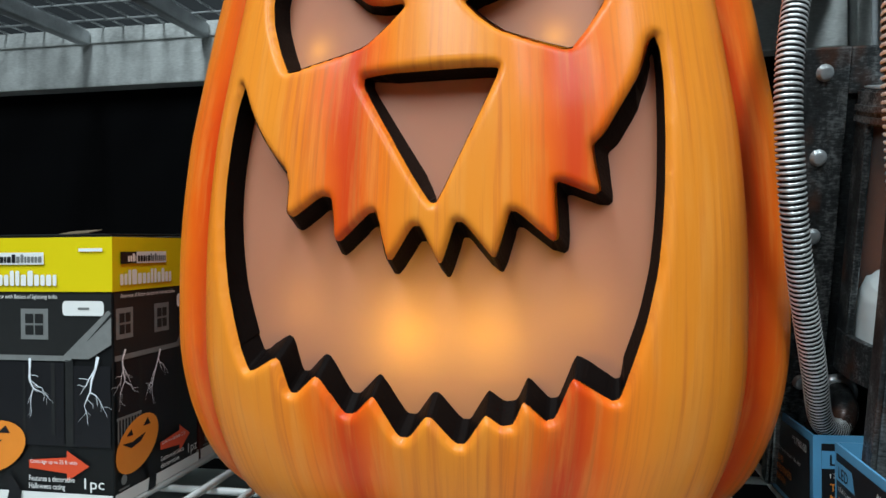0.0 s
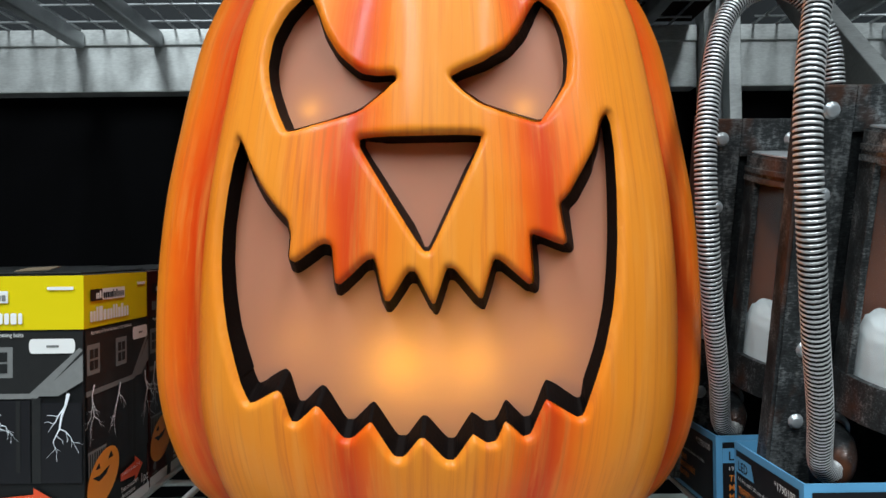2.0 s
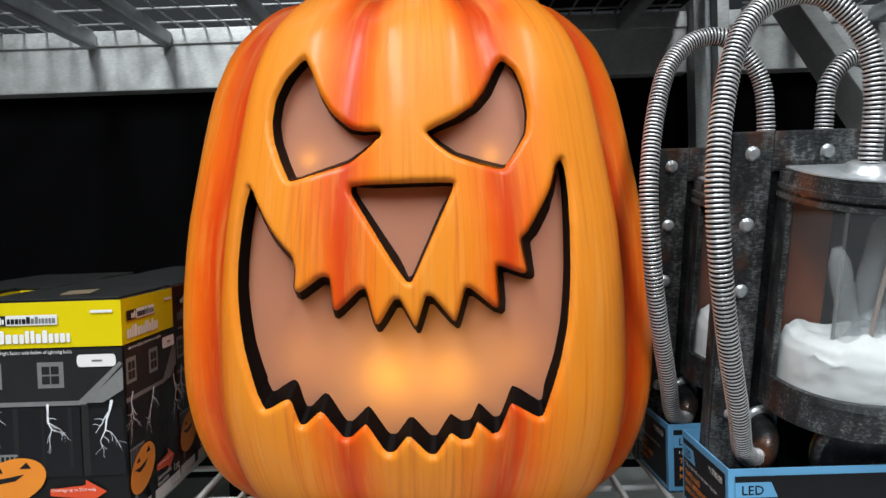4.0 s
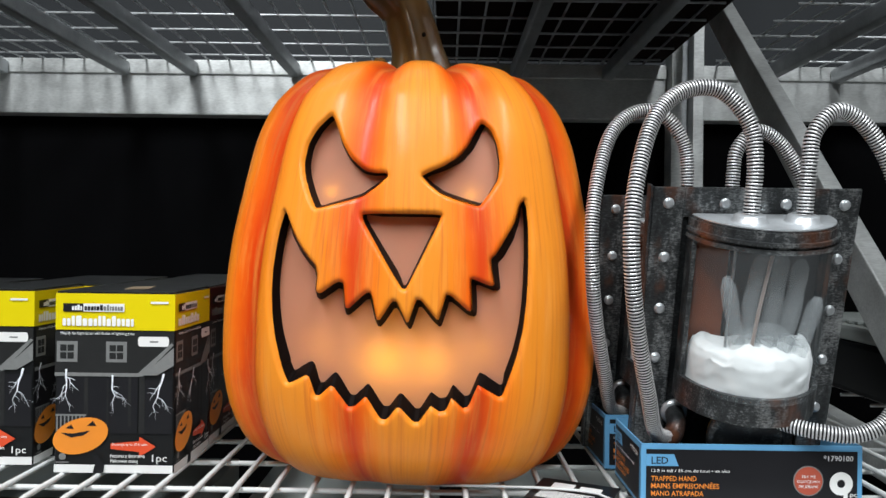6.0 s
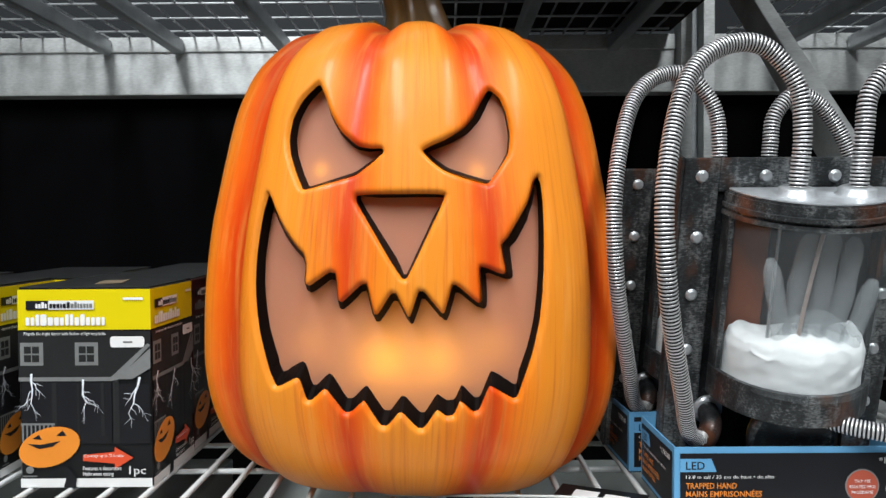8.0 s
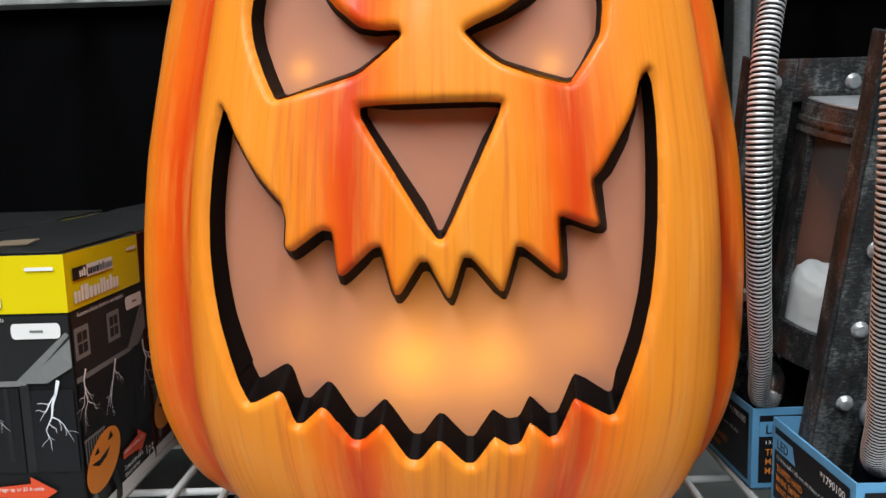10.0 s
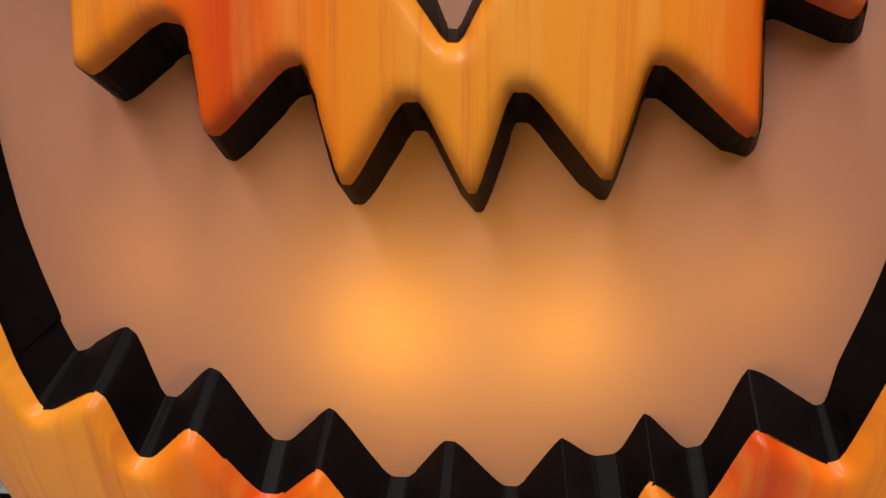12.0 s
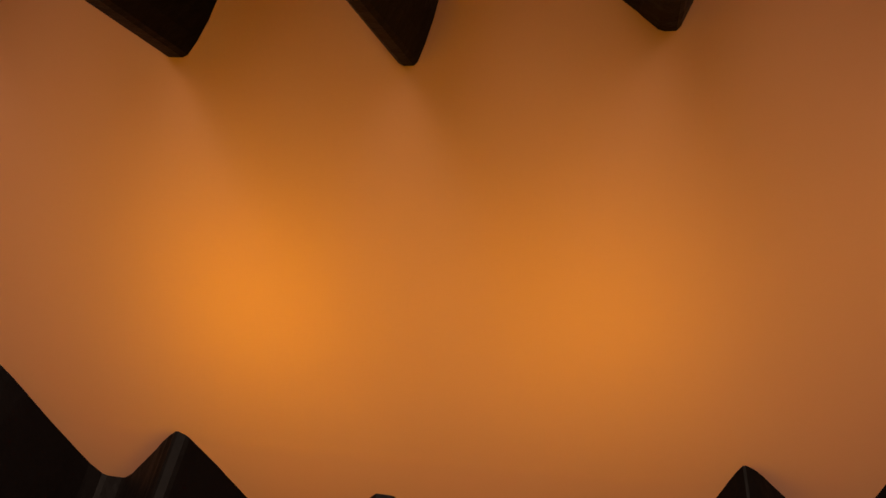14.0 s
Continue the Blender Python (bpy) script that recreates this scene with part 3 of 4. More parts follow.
def box_print(parent, m, w, h, seed, title_mat, words):
    """The printed scene on one face of a light box: porch, flashes, pumpkin, arrow and words. Built on a sheet 1 wide and 1 high."""
    def S(poly):
        return [(x * w, y * h) for x, y in poly]
    d = 0.0003
    decal("house_wall", [S([(0, 0.545), (0.74, 0.545), (1, 0.70), (1, 0.785), (0, 0.785)])], M_INK_DARKGREY, parent, m, d)
    decal("porch", [S(rect(0.02, 0.70, 0.22, 0.53)), S(rect(0.76, 0.99, 0.22, 0.52))], M_INK_BLACK, parent, m, d)
    decal("gable", [S([(0.74, 0.545), (1, 0.70), (1, 0.60), (0.86, 0.545)]), S(rect(0, 0.74, 0.536, 0.556)), S([(0.74, 0.536), (0.70, 0.556), (0.98, 0.725), (1, 0.715)])], M_INK_GREY, parent, m, 2 * d)
    decal("column", [S(rect(0.25, 0.285, 0.26, 0.53)), S(rect(0.71, 0.76, 0.22, 0.54)), S(rect(0.62, 0.645, 0.26, 0.53)), S(rect(0.44, 0.455, 0.26, 0.52))], M_INK_DARKGREY, parent, m, 2 * d)
    decal("railing", [S(rect(0.02 + 0.032 * i, 0.032 + 0.032 * i, 0.23, 0.32)) for i in range(8)] + [S(rect(0.01, 0.27, 0.315, 0.325))], M_INK_GREY, parent, m, 3 * d)
    for x0 in (0.015, 0.43):
        decal("window_frame", [S(rect(x0, x0 + 0.175, 0.615, 0.73))], M_INK_GREY, parent, m, 2 * d)
        decal("window_pane", [S(rect(x0 + 0.03 + 0.062 * i, x0 + 0.083 + 0.062 * i, 0.633 + 0.043 * j, 0.668 + 0.043 * j)) for i in (0, 1) for j in (0, 1)], M_INK_DARKGREY, parent, m, 3 * d)
    for i, (x, y, s) in enumerate(((0.10, 0.575, 0.20), (0.49, 0.545, 0.19), (0.92, 0.555, 0.22))):
        decal("lightning_flash", [[(a, b) for a, b in p] for p in bolt_shape(x * w, y * h, s * h, seed + i)], M_INK_PALE, parent, m, 4 * d)
    decal("printed_pumpkin", [S(disc(0.225, 0.205, 0.235, 0.098, turn=9))], M_INK_ORANGE, parent, m, 4 * d)
    decal("pumpkin_face", [S([(0.10, 0.247), (0.17, 0.243), (0.15, 0.268)]), S([(0.28, 0.262), (0.36, 0.262), (0.33, 0.290)]), S([(0.06, 0.222), (0.16, 0.218), (0.31, 0.236), (0.25, 0.208), (0.15, 0.196)])], M_INK_BLACK, parent, m, 5 * d)
    decal("arrow", [S([(0.48, 0.135), (0.72, 0.120), (0.72, 0.092), (0.86, 0.150), (0.72, 0.205), (0.72, 0.180), (0.48, 0.165)])], M_INK_RED, parent, m, 4 * d)
    decal("white_base", [S(rect(0, 1, 0, 0.045))], M_WHITECARD, parent, m, d)
    decal("stake", [S([(0.33, 0.10), (0.37, 0.10), (0.43, 0.045), (0.42, 0.0), (0.33, 0.0), (0.35, 0.05)])], M_INK_BLACK, parent, m, 4 * d)
    decal("maker_mark", [S(disc(0.075, 0.09, 0.030, 0.019)), S(rect(0.02, 0.13, 0.055, 0.062))], M_INK_GREY, parent, m, 4 * d)
    decal("colour_sticker", [S(round_rect(0.70, 0.96, 0.705, 0.760, 0.02))], M_WHITECARD, parent, m, 4 * d)
    decal("sticker_word", [S(rect(0.80, 0.87, 0.728, 0.736))], M_INK_GREY, parent, m, 5 * d)
    letters(words[0], 0.05 * w, 0.768 * h, 0.0028, M_TXT_WHITE, parent, m, 5 * d, 0.62 * w)
    letters(words[1], 0.49 * w, 0.155 * h, 0.0026, M_TXT_WHITE, parent, m, 6 * d, 0.30 * w)
    letters(words[2], 0.48 * w, 0.094 * h - 0.001, 0.0036, M_TXT_WHITE, parent, m, 5 * d, 0.29 * w, bold=0.00004)
    letters(words[3], 0.48 * w, 0.066 * h - 0.001, 0.0036, M_TXT_WHITE, parent, m, 5 * d, 0.23 * w, bold=0.00004)
    letters(words[4], 0.83 * w, 0.068 * h, 0.0070, M_TXT_WHITE, parent, m, 5 * d, 0.125 * w, bold=0.00004)
    # top band
    decal("badge", [S(rect(0.065, 0.235, 0.895, 0.94))], M_INK_BLACK, parent, m, 2 * d)
    word_bars(0.14 * w, 0.225 * w, 0.902 * h, 0.933 * h, M_TXT_WHITE, parent, m, 3 * d, 3)
    decal("badge", [S(rect(0.235, 0.58, 0.895, 0.94))], M_WHITECARD, parent, m, 2 * d)
    word_bars(0.245 * w, 0.40 * w, 0.902 * h, 0.933 * h, M_INK_BLACK, parent, m, 3 * d, 5)
    word_bars(0.405 * w, 0.57 * w, 0.902 * h, 0.933 * h, M_INK_GREY, parent, m, 3 * d, 6)
    word_bars(0.06 * w, 0.66 * w, 0.815 * h, 0.872 * h, title_mat, parent, m, 2 * d, 8, "product title as pale bars")
    decal("code_bar", [S(rect(0.80, 0.95, 0.942, 0.954))], M_TXT_WHITE, parent, m, 2 * d)


BOX_W, BOX_D, BOX_H = 0.113, 0.102, 0.171
EN = ("Magnify the fright factor with flashes of lightning bolts", "Coverage up to 25 ft wide", "Features a decorative", "Halloween casing", "1pc")
ES = ("Aumente el factor de terror con destellos", "Cobertura de hasta 25 ft", "Cuenta con una cubierta", "decorativa", "1pz")


def light_box(m, label, body_mat, band_mat, title_mat, seed):
    box = empty("light_box", m, label, "product box", "light boxes on the shelf")
    bm = box_bm(0, BOX_W, 0, BOX_D, 0, BOX_H, 0.0007, 1)
    part("carton", bm, body_mat, box)
    part("top_band", box_bm(-0.0003, BOX_W + 0.0003, -0.0003, BOX_D + 0.0003, BOX_H * 0.793, BOX_H - 0.0008), band_mat, box, "bright band round the carton's top")
    part("top_flap", box_bm(0.001, BOX_W - 0.001, 0.002, BOX_D - 0.001, BOX_H, BOX_H + 0.0012, 0.0004, 1), M_BLACKCARD, box, m=pose(0, 0, 0, 0.7, 0, 0))
    box_print(box, print_frame((0, -0.0008, 0), 0), BOX_W, BOX_H, seed, title_mat, EN)
    box_print(box, print_frame((BOX_W + 0.0008, 0, 0), 90), BOX_D, BOX_H, seed + 20, title_mat, ES)
    return box


M_KRAFT = plain("kraft_card", (0.17, 0.13, 0.085), 0.7, grain=80)
first = light_box(pose(-0.3455, -0.066, 0.0), "black and yellow light box with lightning print", M_BLACKCARD, M_YELLOW, M_TXT_WHITE, 11)
for x, y, a in ((-0.492, -0.045, 0.8), (-0.463, 0.060, -0.5), (-0.625, -0.050, 0), (-0.592, 0.060, 0.6), (-0.475, 0.166, 0.4), (-0.358, 0.272, 0.2)):
    copy_thing(first, pose(x, y, 0.0, 0, 0, a))
part("hang_tab", mesh_of("hang_tab", [(0.052 + a, 0.03 + b, BOX_H + 0.0015 + c) for a, b, c in ((0, 0, 0), (0.026, -0.004, 0.001), (0.028, 0.007, 0.003), (0.003, 0.010, 0.002), (0, 0, 0.0006), (0.026, -0.004, 0.0016), (0.028, 0.007, 0.0036), (0.003, 0.010, 0.0026))],
                             [(0, 3, 2, 1), (4, 5, 6, 7), (0, 1, 5, 4), (1, 2, 6, 5), (2, 3, 7, 6), (3, 0, 4, 7)]), M_KRAFT, first, "bare brown card tab")
red = light_box(pose(-0.3470, 0.041, 0.0, 0, 0, 0.4), "maroon and black light box behind the yellow ones", M_MAROON, M_MAROON, M_INK_GREY, 31)
copy_thing(red, pose(-0.346, 0.152, 0.0, 0, 0, -0.8))

# ---- the caged specimen jar props in their trays ----


def worn_metal(name, rust, bare=0.0):
    """Silver dry-brushed over black, with rust at the edges."""
    n = Nodes(name)
    v = n.coords()
    brush = n.noise(780, 4, n.coords((0.35, 1.0, 1.0)), 0.75)
    wipe = n.noise(120, 5, n.coords((1.0, 1.0, 0.4)), 0.7)
    blot = n.noise(30, 5, n.coords((1.0, 1.0, 0.6)), 0.65)
    f = n.math("ADD", n.math("ADD", n.math("MULTIPLY", brush, 0.32), n.math("MULTIPLY", wipe, 0.26)), n.math("MULTIPLY", blot, 0.42))
    silver = n.ramp(f, (0.43 - bare, (0.008, 0.009, 0.010)), (0.52 - bare, (0.055, 0.060, 0.062)), (0.66 - bare, (0.50, 0.52, 0.52)))
    r = n.ramp(n.noise(22, 4, n.coords((1, 1, 0.6))), (0.60 - rust * 0.2, 0.0), (0.72 - rust * 0.2, 1.0))
    n.bump(wipe, 0.25, 0.0006)
    return n.put(color=n.mix(n.math("MULTIPLY", r, 0.75), silver, (0.16, 0.055, 0.022)), rough=n.ramp(f, (0.4, 0.5), (0.6, 0.28)), metal=n.ramp(f, (0.4, 0.15), (0.6, 0.8)))


def clear_plastic(name, tint, rough, weight):
    """Thin clear plastic sheet."""
    n = Nodes(name)
    n.put(color=tint, rough=rough, spec=0.5)
    tr = n.add("ShaderNodeBsdfTransparent", {"Color": (0.97, 0.98, 0.98)})
    m = n.add("ShaderNodeMixShader", {0: weight, 1: tr.outputs[0], 2: n.bsdf.outputs[0]})
    n.tree.links.new(m.outputs[0], n.tree.nodes["Material Output"].inputs["Surface"])
    return n.mat


M_WORN = worn_metal("worn_silver_metal", 0.25, -0.045)
M_WORN_RUST = worn_metal("rusty_silver_metal", 0.40, 0.0)
M_WORN_BARE = worn_metal("rubbed_silver_metal", 0.15, 0.025)
M_BOLT = galvanised("bolt_metal", 0.6, rough=0.3)
M_HOSE = galvanised("hose_metal", 0.75, (1, 1, 1), 0.3)
# near-black: the shade between the hose ribs, put into the colour
M_GROOVE = plain("shaded_hose_groove", (0.012, 0.012, 0.012), 0.6)
M_JAR = clear_plastic("clear_jar_plastic", (0.75, 0.80, 0.82), 0.08, 0.035)
M_FROST = clear_plastic("cloudy_soft_plastic", (0.62, 0.66, 0.68), 0.14, 0.25)
M_FLUFF = plain("white_fluff", (0.74, 0.76, 0.76), 0.95, grain=90, vary=0.10, relief=1.0, spec=0.05)
M_BROWN = plain("brown_jar_reflection", (0.21, 0.055, 0.018), 0.6, grain=20, vary=0.3)
M_DIAL = plain("aged_yellow_dial", (0.40, 0.33, 0.10), 0.5, grain=25, vary=0.35)


def half_round(r, y0, z0, z1, n=26, wall=0.003):
    """A half-round band: back at y0, bulging to -y."""
    outer = [(r * math.cos(math.pi + math.pi * i / n), y0 + r * 0.98 * math.sin(math.pi + math.pi * i / n)) for i in range(n + 1)]
    inner = [(x * (r - wall) / r, y0 + (y - y0) * (r - wall) / r) for x, y in outer]
    verts = [(x, y, z) for z in (z0, z1) for x, y in outer] + [(x, y, z) for z in (z0, z1) for x, y in inner]
    k = n + 1
    faces = []
    for i in range(n):
        faces += [(i, i + 1, k + i + 1, k + i), (2 * k + i + 1, 2 * k + i, 3 * k + i, 3 * k + i + 1), (i + 1, i, 2 * k + i, 2 * k + i + 1), (k + i, k + i + 1, 3 * k + i + 1, 3 * k + i)]
    faces += [(0, k, 3 * k, 2 * k), (n, 2 * k + n, 3 * k + n, k + n)]
    return mesh_of("band", verts, faces)


def half_lid(r, y0, z0, z1, n=26):
    pts = [(r * math.cos(math.pi + math.pi * i / n), y0 + r * 0.98 * math.sin(math.pi + math.pi * i / n)) for i in range(n + 1)]
    k = n + 1
    verts = [(x, y, z) for z in (z0, z1) for x, y in pts]
    faces = [tuple(range(k))[::-1], tuple(range(k, 2 * k))] + [(i, i + 1, k + i + 1, k + i) for i in range(n)] + [(n, 0, k, k + n)]
    me = mesh_of("lid", verts, faces)
    bm = bmesh.new()
    bm.from_mesh(me)
    bmesh.ops.bevel(bm, geom=[e for e in bm.edges if len(e.link_faces) == 2 and e.calc_face_angle(0) > 1.0], offset=0.0012, segments=2, affect="EDGES")
    return bm


def hose_mesh(points, r=0.0069, pitch=0.0027):
    line = smooth_line(points, 300)
    seg = np.concatenate([[0], np.cumsum(np.linalg.norm(np.diff(line, axis=0), axis=1))])
    n = int(seg[-1] / pitch) * 4
    at = np.linspace(0, seg[-1], n)
    path = np.stack([np.interp(at, seg, line[:, i]) for i in range(3)], 1)
    rad = [r * (1.0, 0.95, 0.72, 0.95)[i % 4] for i in range(n)]
    me = sweep(path, rad, 14)
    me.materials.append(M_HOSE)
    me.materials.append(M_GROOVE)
    # groove faces get the dark material, so the ribs look deeper
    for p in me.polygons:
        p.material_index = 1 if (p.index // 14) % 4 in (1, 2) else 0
    return me


def glove_prop():
    """One plain mesh: a limp, cloudy plastic form with five lobes standing up."""
    bm = bmesh.new()
    bmesh.ops.create_uvsphere(bm, u_segments=18, v_segments=12, radius=1)
    bmesh.ops.scale(bm, vec=(0.031, 0.013, 0.042), verts=bm.verts)
    bmesh.ops.translate(bm, vec=(0.004, 0, 0.125), verts=bm.verts)
    me = bpy.data.meshes.new("form")
    bm.to_mesh(me)
    bm.free()
    meshes = [me]
    for pts, r in (([(-0.012, 0, 0.118), (-0.020, -0.004, 0.152), (-0.034, -0.005, 0.202)], 0.0072), ([(-0.008, 0, 0.145), (-0.011, -0.002, 0.185), (-0.008, -0.006, 0.218)], 0.0078), ([(0.004, 0, 0.145), (0.005, -0.003, 0.185), (0.006, -0.005, 0.220)], 0.0078),
                   ([(0.016, 0, 0.14), (0.020, -0.003, 0.180), (0.022, -0.004, 0.215)], 0.0075), ([(0.018, 0, 0.118), (0.029, -0.004, 0.148), (0.038, -0.005, 0.188)], 0.0072)):
        line = smooth_line(pts, 14)
        meshes.append(sweep(line, [r * 1.02 * (1.0 + 0.06 * math.sin(i * 1.3) - 0.015 * i) * (0.5 if i > 12 else 1) for i in range(14)], 12))
    bm = bmesh.new()
    for k in meshes:
        bm.from_mesh(k)
    return bm


def jar_prop(m, slack=1.0):
    prop = empty("jar_prop", m, "silver jar prop with ribbed hoses on a bolted plate", "halloween prop", "jar props on the shelf")
    T = pose(0, 0, 0.004, 15, 0, 0)
    part("back_plate", box_bm(-0.088, 0.092, 0, 0.005, 0, 0.274, 0.0015), M_WORN, prop, m=T)
    for x0, x1, z0, z1 in ((-0.090, -0.062, 0, 0.276), (0.066, 0.094, 0, 0.276), (-0.062, 0.066, 0.250, 0.276)):
        part("plate_rim", box_bm(x0, x1, -0.0035, -0.0002, z0, z1, 0.0012), M_WORN_BARE, prop, m=T)
    part("plate_edge", box_bm(-0.093, -0.0902, -0.004, 0.009, 0, 0.277, 0.001), M_WORN_RUST, prop, m=T)
    bolt = lathe([(0.0050, 0), (0.0050, 0.0008), (0.0040, 0.0010), (0.0039, 0.0028), (0.0034, 0.0033), (0.0014, 0.0034)], 12)
    for x in (-0.076, 0.080):
        for z in (0.073, 0.120, 0.167, 0.214, 0.262):
            part("bolt", bolt, M_BOLT, prop, m=T @ pose(x, -0.0034, z, 90, 0, 0))
    for x in (-0.026, 0.028):
        part("bolt", bolt, M_BOLT, prop, m=T @ pose(x, -0.0034, 0.262, 90, 0, 0))
    J = T @ pose(0.004, -0.018, 0.003)
    jar = part("jar", half_round(0.058, 0, 0.105, 0.234, 30, 0.0012), M_JAR, prop, "clear plastic half-round jar", m=J, smooth=True)
    jar.visible_shadow = False
    lid = part("lid", half_lid(0.063, 0.010, 0.231, 0.250), M_WORN_BARE, prop, m=J)
    part("lid_top", half_lid(0.0605, 0.009, 0.2503, 0.2518), M_BOLT, prop, m=J)
    for z in (0.2325, 0.2385):
        part("lid_ring", half_round(0.0645, 0.008, z, z + 0.0032, 30), M_WORN_BARE, prop, m=J)
    part("base_ring", half_round(0.0635, 0.008, 0.084, 0.109, 30, 0.004), M_WORN_RUST, prop, m=J)
    part("base_floor", half_lid(0.060, 0.010, 0.085, 0.089), M_WORN, prop, m=J)
    part("side_strip", box_bm(-0.062, -0.0575, -0.004, 0.012, 0.108, 0.232, 0.001), M_WORN_RUST, prop, m=J)
    part("side_strip", box_bm(0.0575, 0.062, -0.004, 0.012, 0.108, 0.232, 0.001), M_WORN, prop, m=J)
    # brown left strip: a reflection in the jar, put into the backing's colour
    part("inner_backing", box_bm(-0.057, -0.024, 0.0085, 0.0105, 0.108, 0.231), M_BROWN, prop, m=J)
    part("inner_backing", box_bm(-0.0235, 0.057, 0.0085, 0.0105, 0.108, 0.231), M_BLACKCARD, prop, m=J)
    part("cloudy_form", glove_prop(), M_FROST, prop, "limp cloudy translucent plastic form", m=J @ Matrix.LocRotScale((0.000, -0.022, -0.030), None, (1.12, 1.0, 1.17)), smooth=True)
    rod = sweep(smooth_line([(-0.012, -0.03, 0.13), (-0.010, -0.034, 0.18), (-0.005, -0.036, 0.23)], 12), 0.0016, 8)
    part("rod", rod, plain("pink_plastic", (0.40, 0.33, 0.30), 0.4), prop, m=J)
    # chain beside the form
    part("chain", sweep([(-0.030, -0.02, 0.232 - 0.0012 * i) for i in range(90)], [0.0016 if i % 2 else 0.0008 for i in range(90)], 8), M_STEEL_DARK, prop, m=J)
    # fluff: a lumpy filling
    bm = bmesh.new()
    bmesh.ops.create_grid(bm, x_segments=46, y_segments=30, size=1)
    rows = []
    for v in bm.verts:
        a, q = math.pi + math.pi * (v.co.x + 1) / 2, (v.co.y + 1) / 2
        rr = np.interp(q, [0, 0.35, 0.5, 0.62, 1], [0.0555, 0.0555, 0.052, 0.043, 0])
        z = np.interp(q, [0, 0.35, 0.5, 0.62, 1], [0.100, 0.131, 0.139, 0.143, 0.146])
        p = Vector((rr * math.cos(a), 0.004 + rr * 0.97 * math.sin(a), z))
        k = noise.noise(p * 45) * 0.0065 + noise.noise(p * 130) * 0.0035 + noise.noise(p * 380) * 0.0016
        p.z += k * min(1.0, q * 3)
        p.x *= 1 - abs(k) * 6
        p.y += (0.004 - p.y) * abs(k) * 6
        v.co = p
    part("fluff", bm, M_FLUFF, prop, "white cotton-like fluff filling", m=J, smooth=True)
    # dial under the jar
    dial = part("dial", lathe([(0.0, 0), (0.031, 0), (0.031, 0.010), (0.028, 0.0105), (0.027, 0.008), (0.0, 0.008)], 32), M_DIAL, prop, "aged yellow round gauge dial", m=T @ pose(-0.006, -0.046, 0.068, 90, 0, 0))
    part("dial_ring", lathe([(0.0285, 0.006), (0.0335, 0.006), (0.0335, 0.013), (0.0300, 0.0135), (0.0285, 0.012)], 32), M_WORN, dial)
    needle = box_bm(-0.0008, 0.0008, -0.002, 0.018, 0.0088, 0.0094)
    part("needle", needle, M_INK_BLACK, dial, m=pose(0, 0, 0, 0, 0, 35))
    # ports and hoses
    for x in (-0.017, 0.028):
        part("port", lathe([(0.0165, 0.0), (0.0165, 0.004), (0.0150, 0.0052), (0.0135, 0.0055), (0.0130, 0.0095), (0.0105, 0.011)], 24), M_BOLT, prop, m=T @ pose(x, -0.038, 0.250))
    o = Vector((0.310, -0.050, 0))
    left = [(0.293, -0.155, 0.246), (0.294, -0.160, 0.285), (0.289, -0.160, 0.318), (0.266, -0.160, 0.344), (0.237, -0.162, 0.345), (0.210, -0.172, 0.326), (0.193, -0.185, 0.290), (0.183, -0.195, 0.240), (0.185, -0.192, 0.190), (0.195, -0.175, 0.143),
            (0.211, -0.148, 0.094), (0.224, -0.122, 0.062), (0.240, -0.105, 0.052), (0.252, -0.090, 0.060), (0.255, -0.072, 0.066)]
    right = [(0.338, -0.155, 0.246), (0.339, -0.160, 0.285), (0.343, -0.160, 0.312), (0.363, -0.158, 0.330), (0.388, -0.156, 0.318), (0.410, -0.155, 0.285), (0.423, -0.155, 0.240), (0.425, -0.155, 0.180), (0.422, -0.156, 0.120), (0.410, -0.158, 0.083),
             (0.385, -0.155, 0.068), (0.355, -0.145, 0.068), (0.330, -0.125, 0.072), (0.318, -0.100, 0.078)]
    left = [(max(p[0], 0.293 - slack * (0.293 - p[0])), p[1], p[2]) for p in left]
    for pts in (left, right):
        part("hose", hose_mesh([tuple(Vector(p) - o) for p in pts]), M_HOSE, prop, "ribbed silver hose")
    part("elbow", sweep(smooth_line([(-0.078, -0.058, 0.050), (-0.064, -0.050, 0.052), (-0.057, -0.040, 0.062), (-0.054, -0.020, 0.068)], 16), 0.0088, 16), M_WORN, prop)
    part("flange", lathe([(0.0125, 0), (0.0125, 0.0025), (0.0110, 0.004), (0.0095, 0.005)], 24), M_BOLT, prop, m=T @ pose(-0.054, -0.004, 0.067, 90, 0, 0))
    return prop


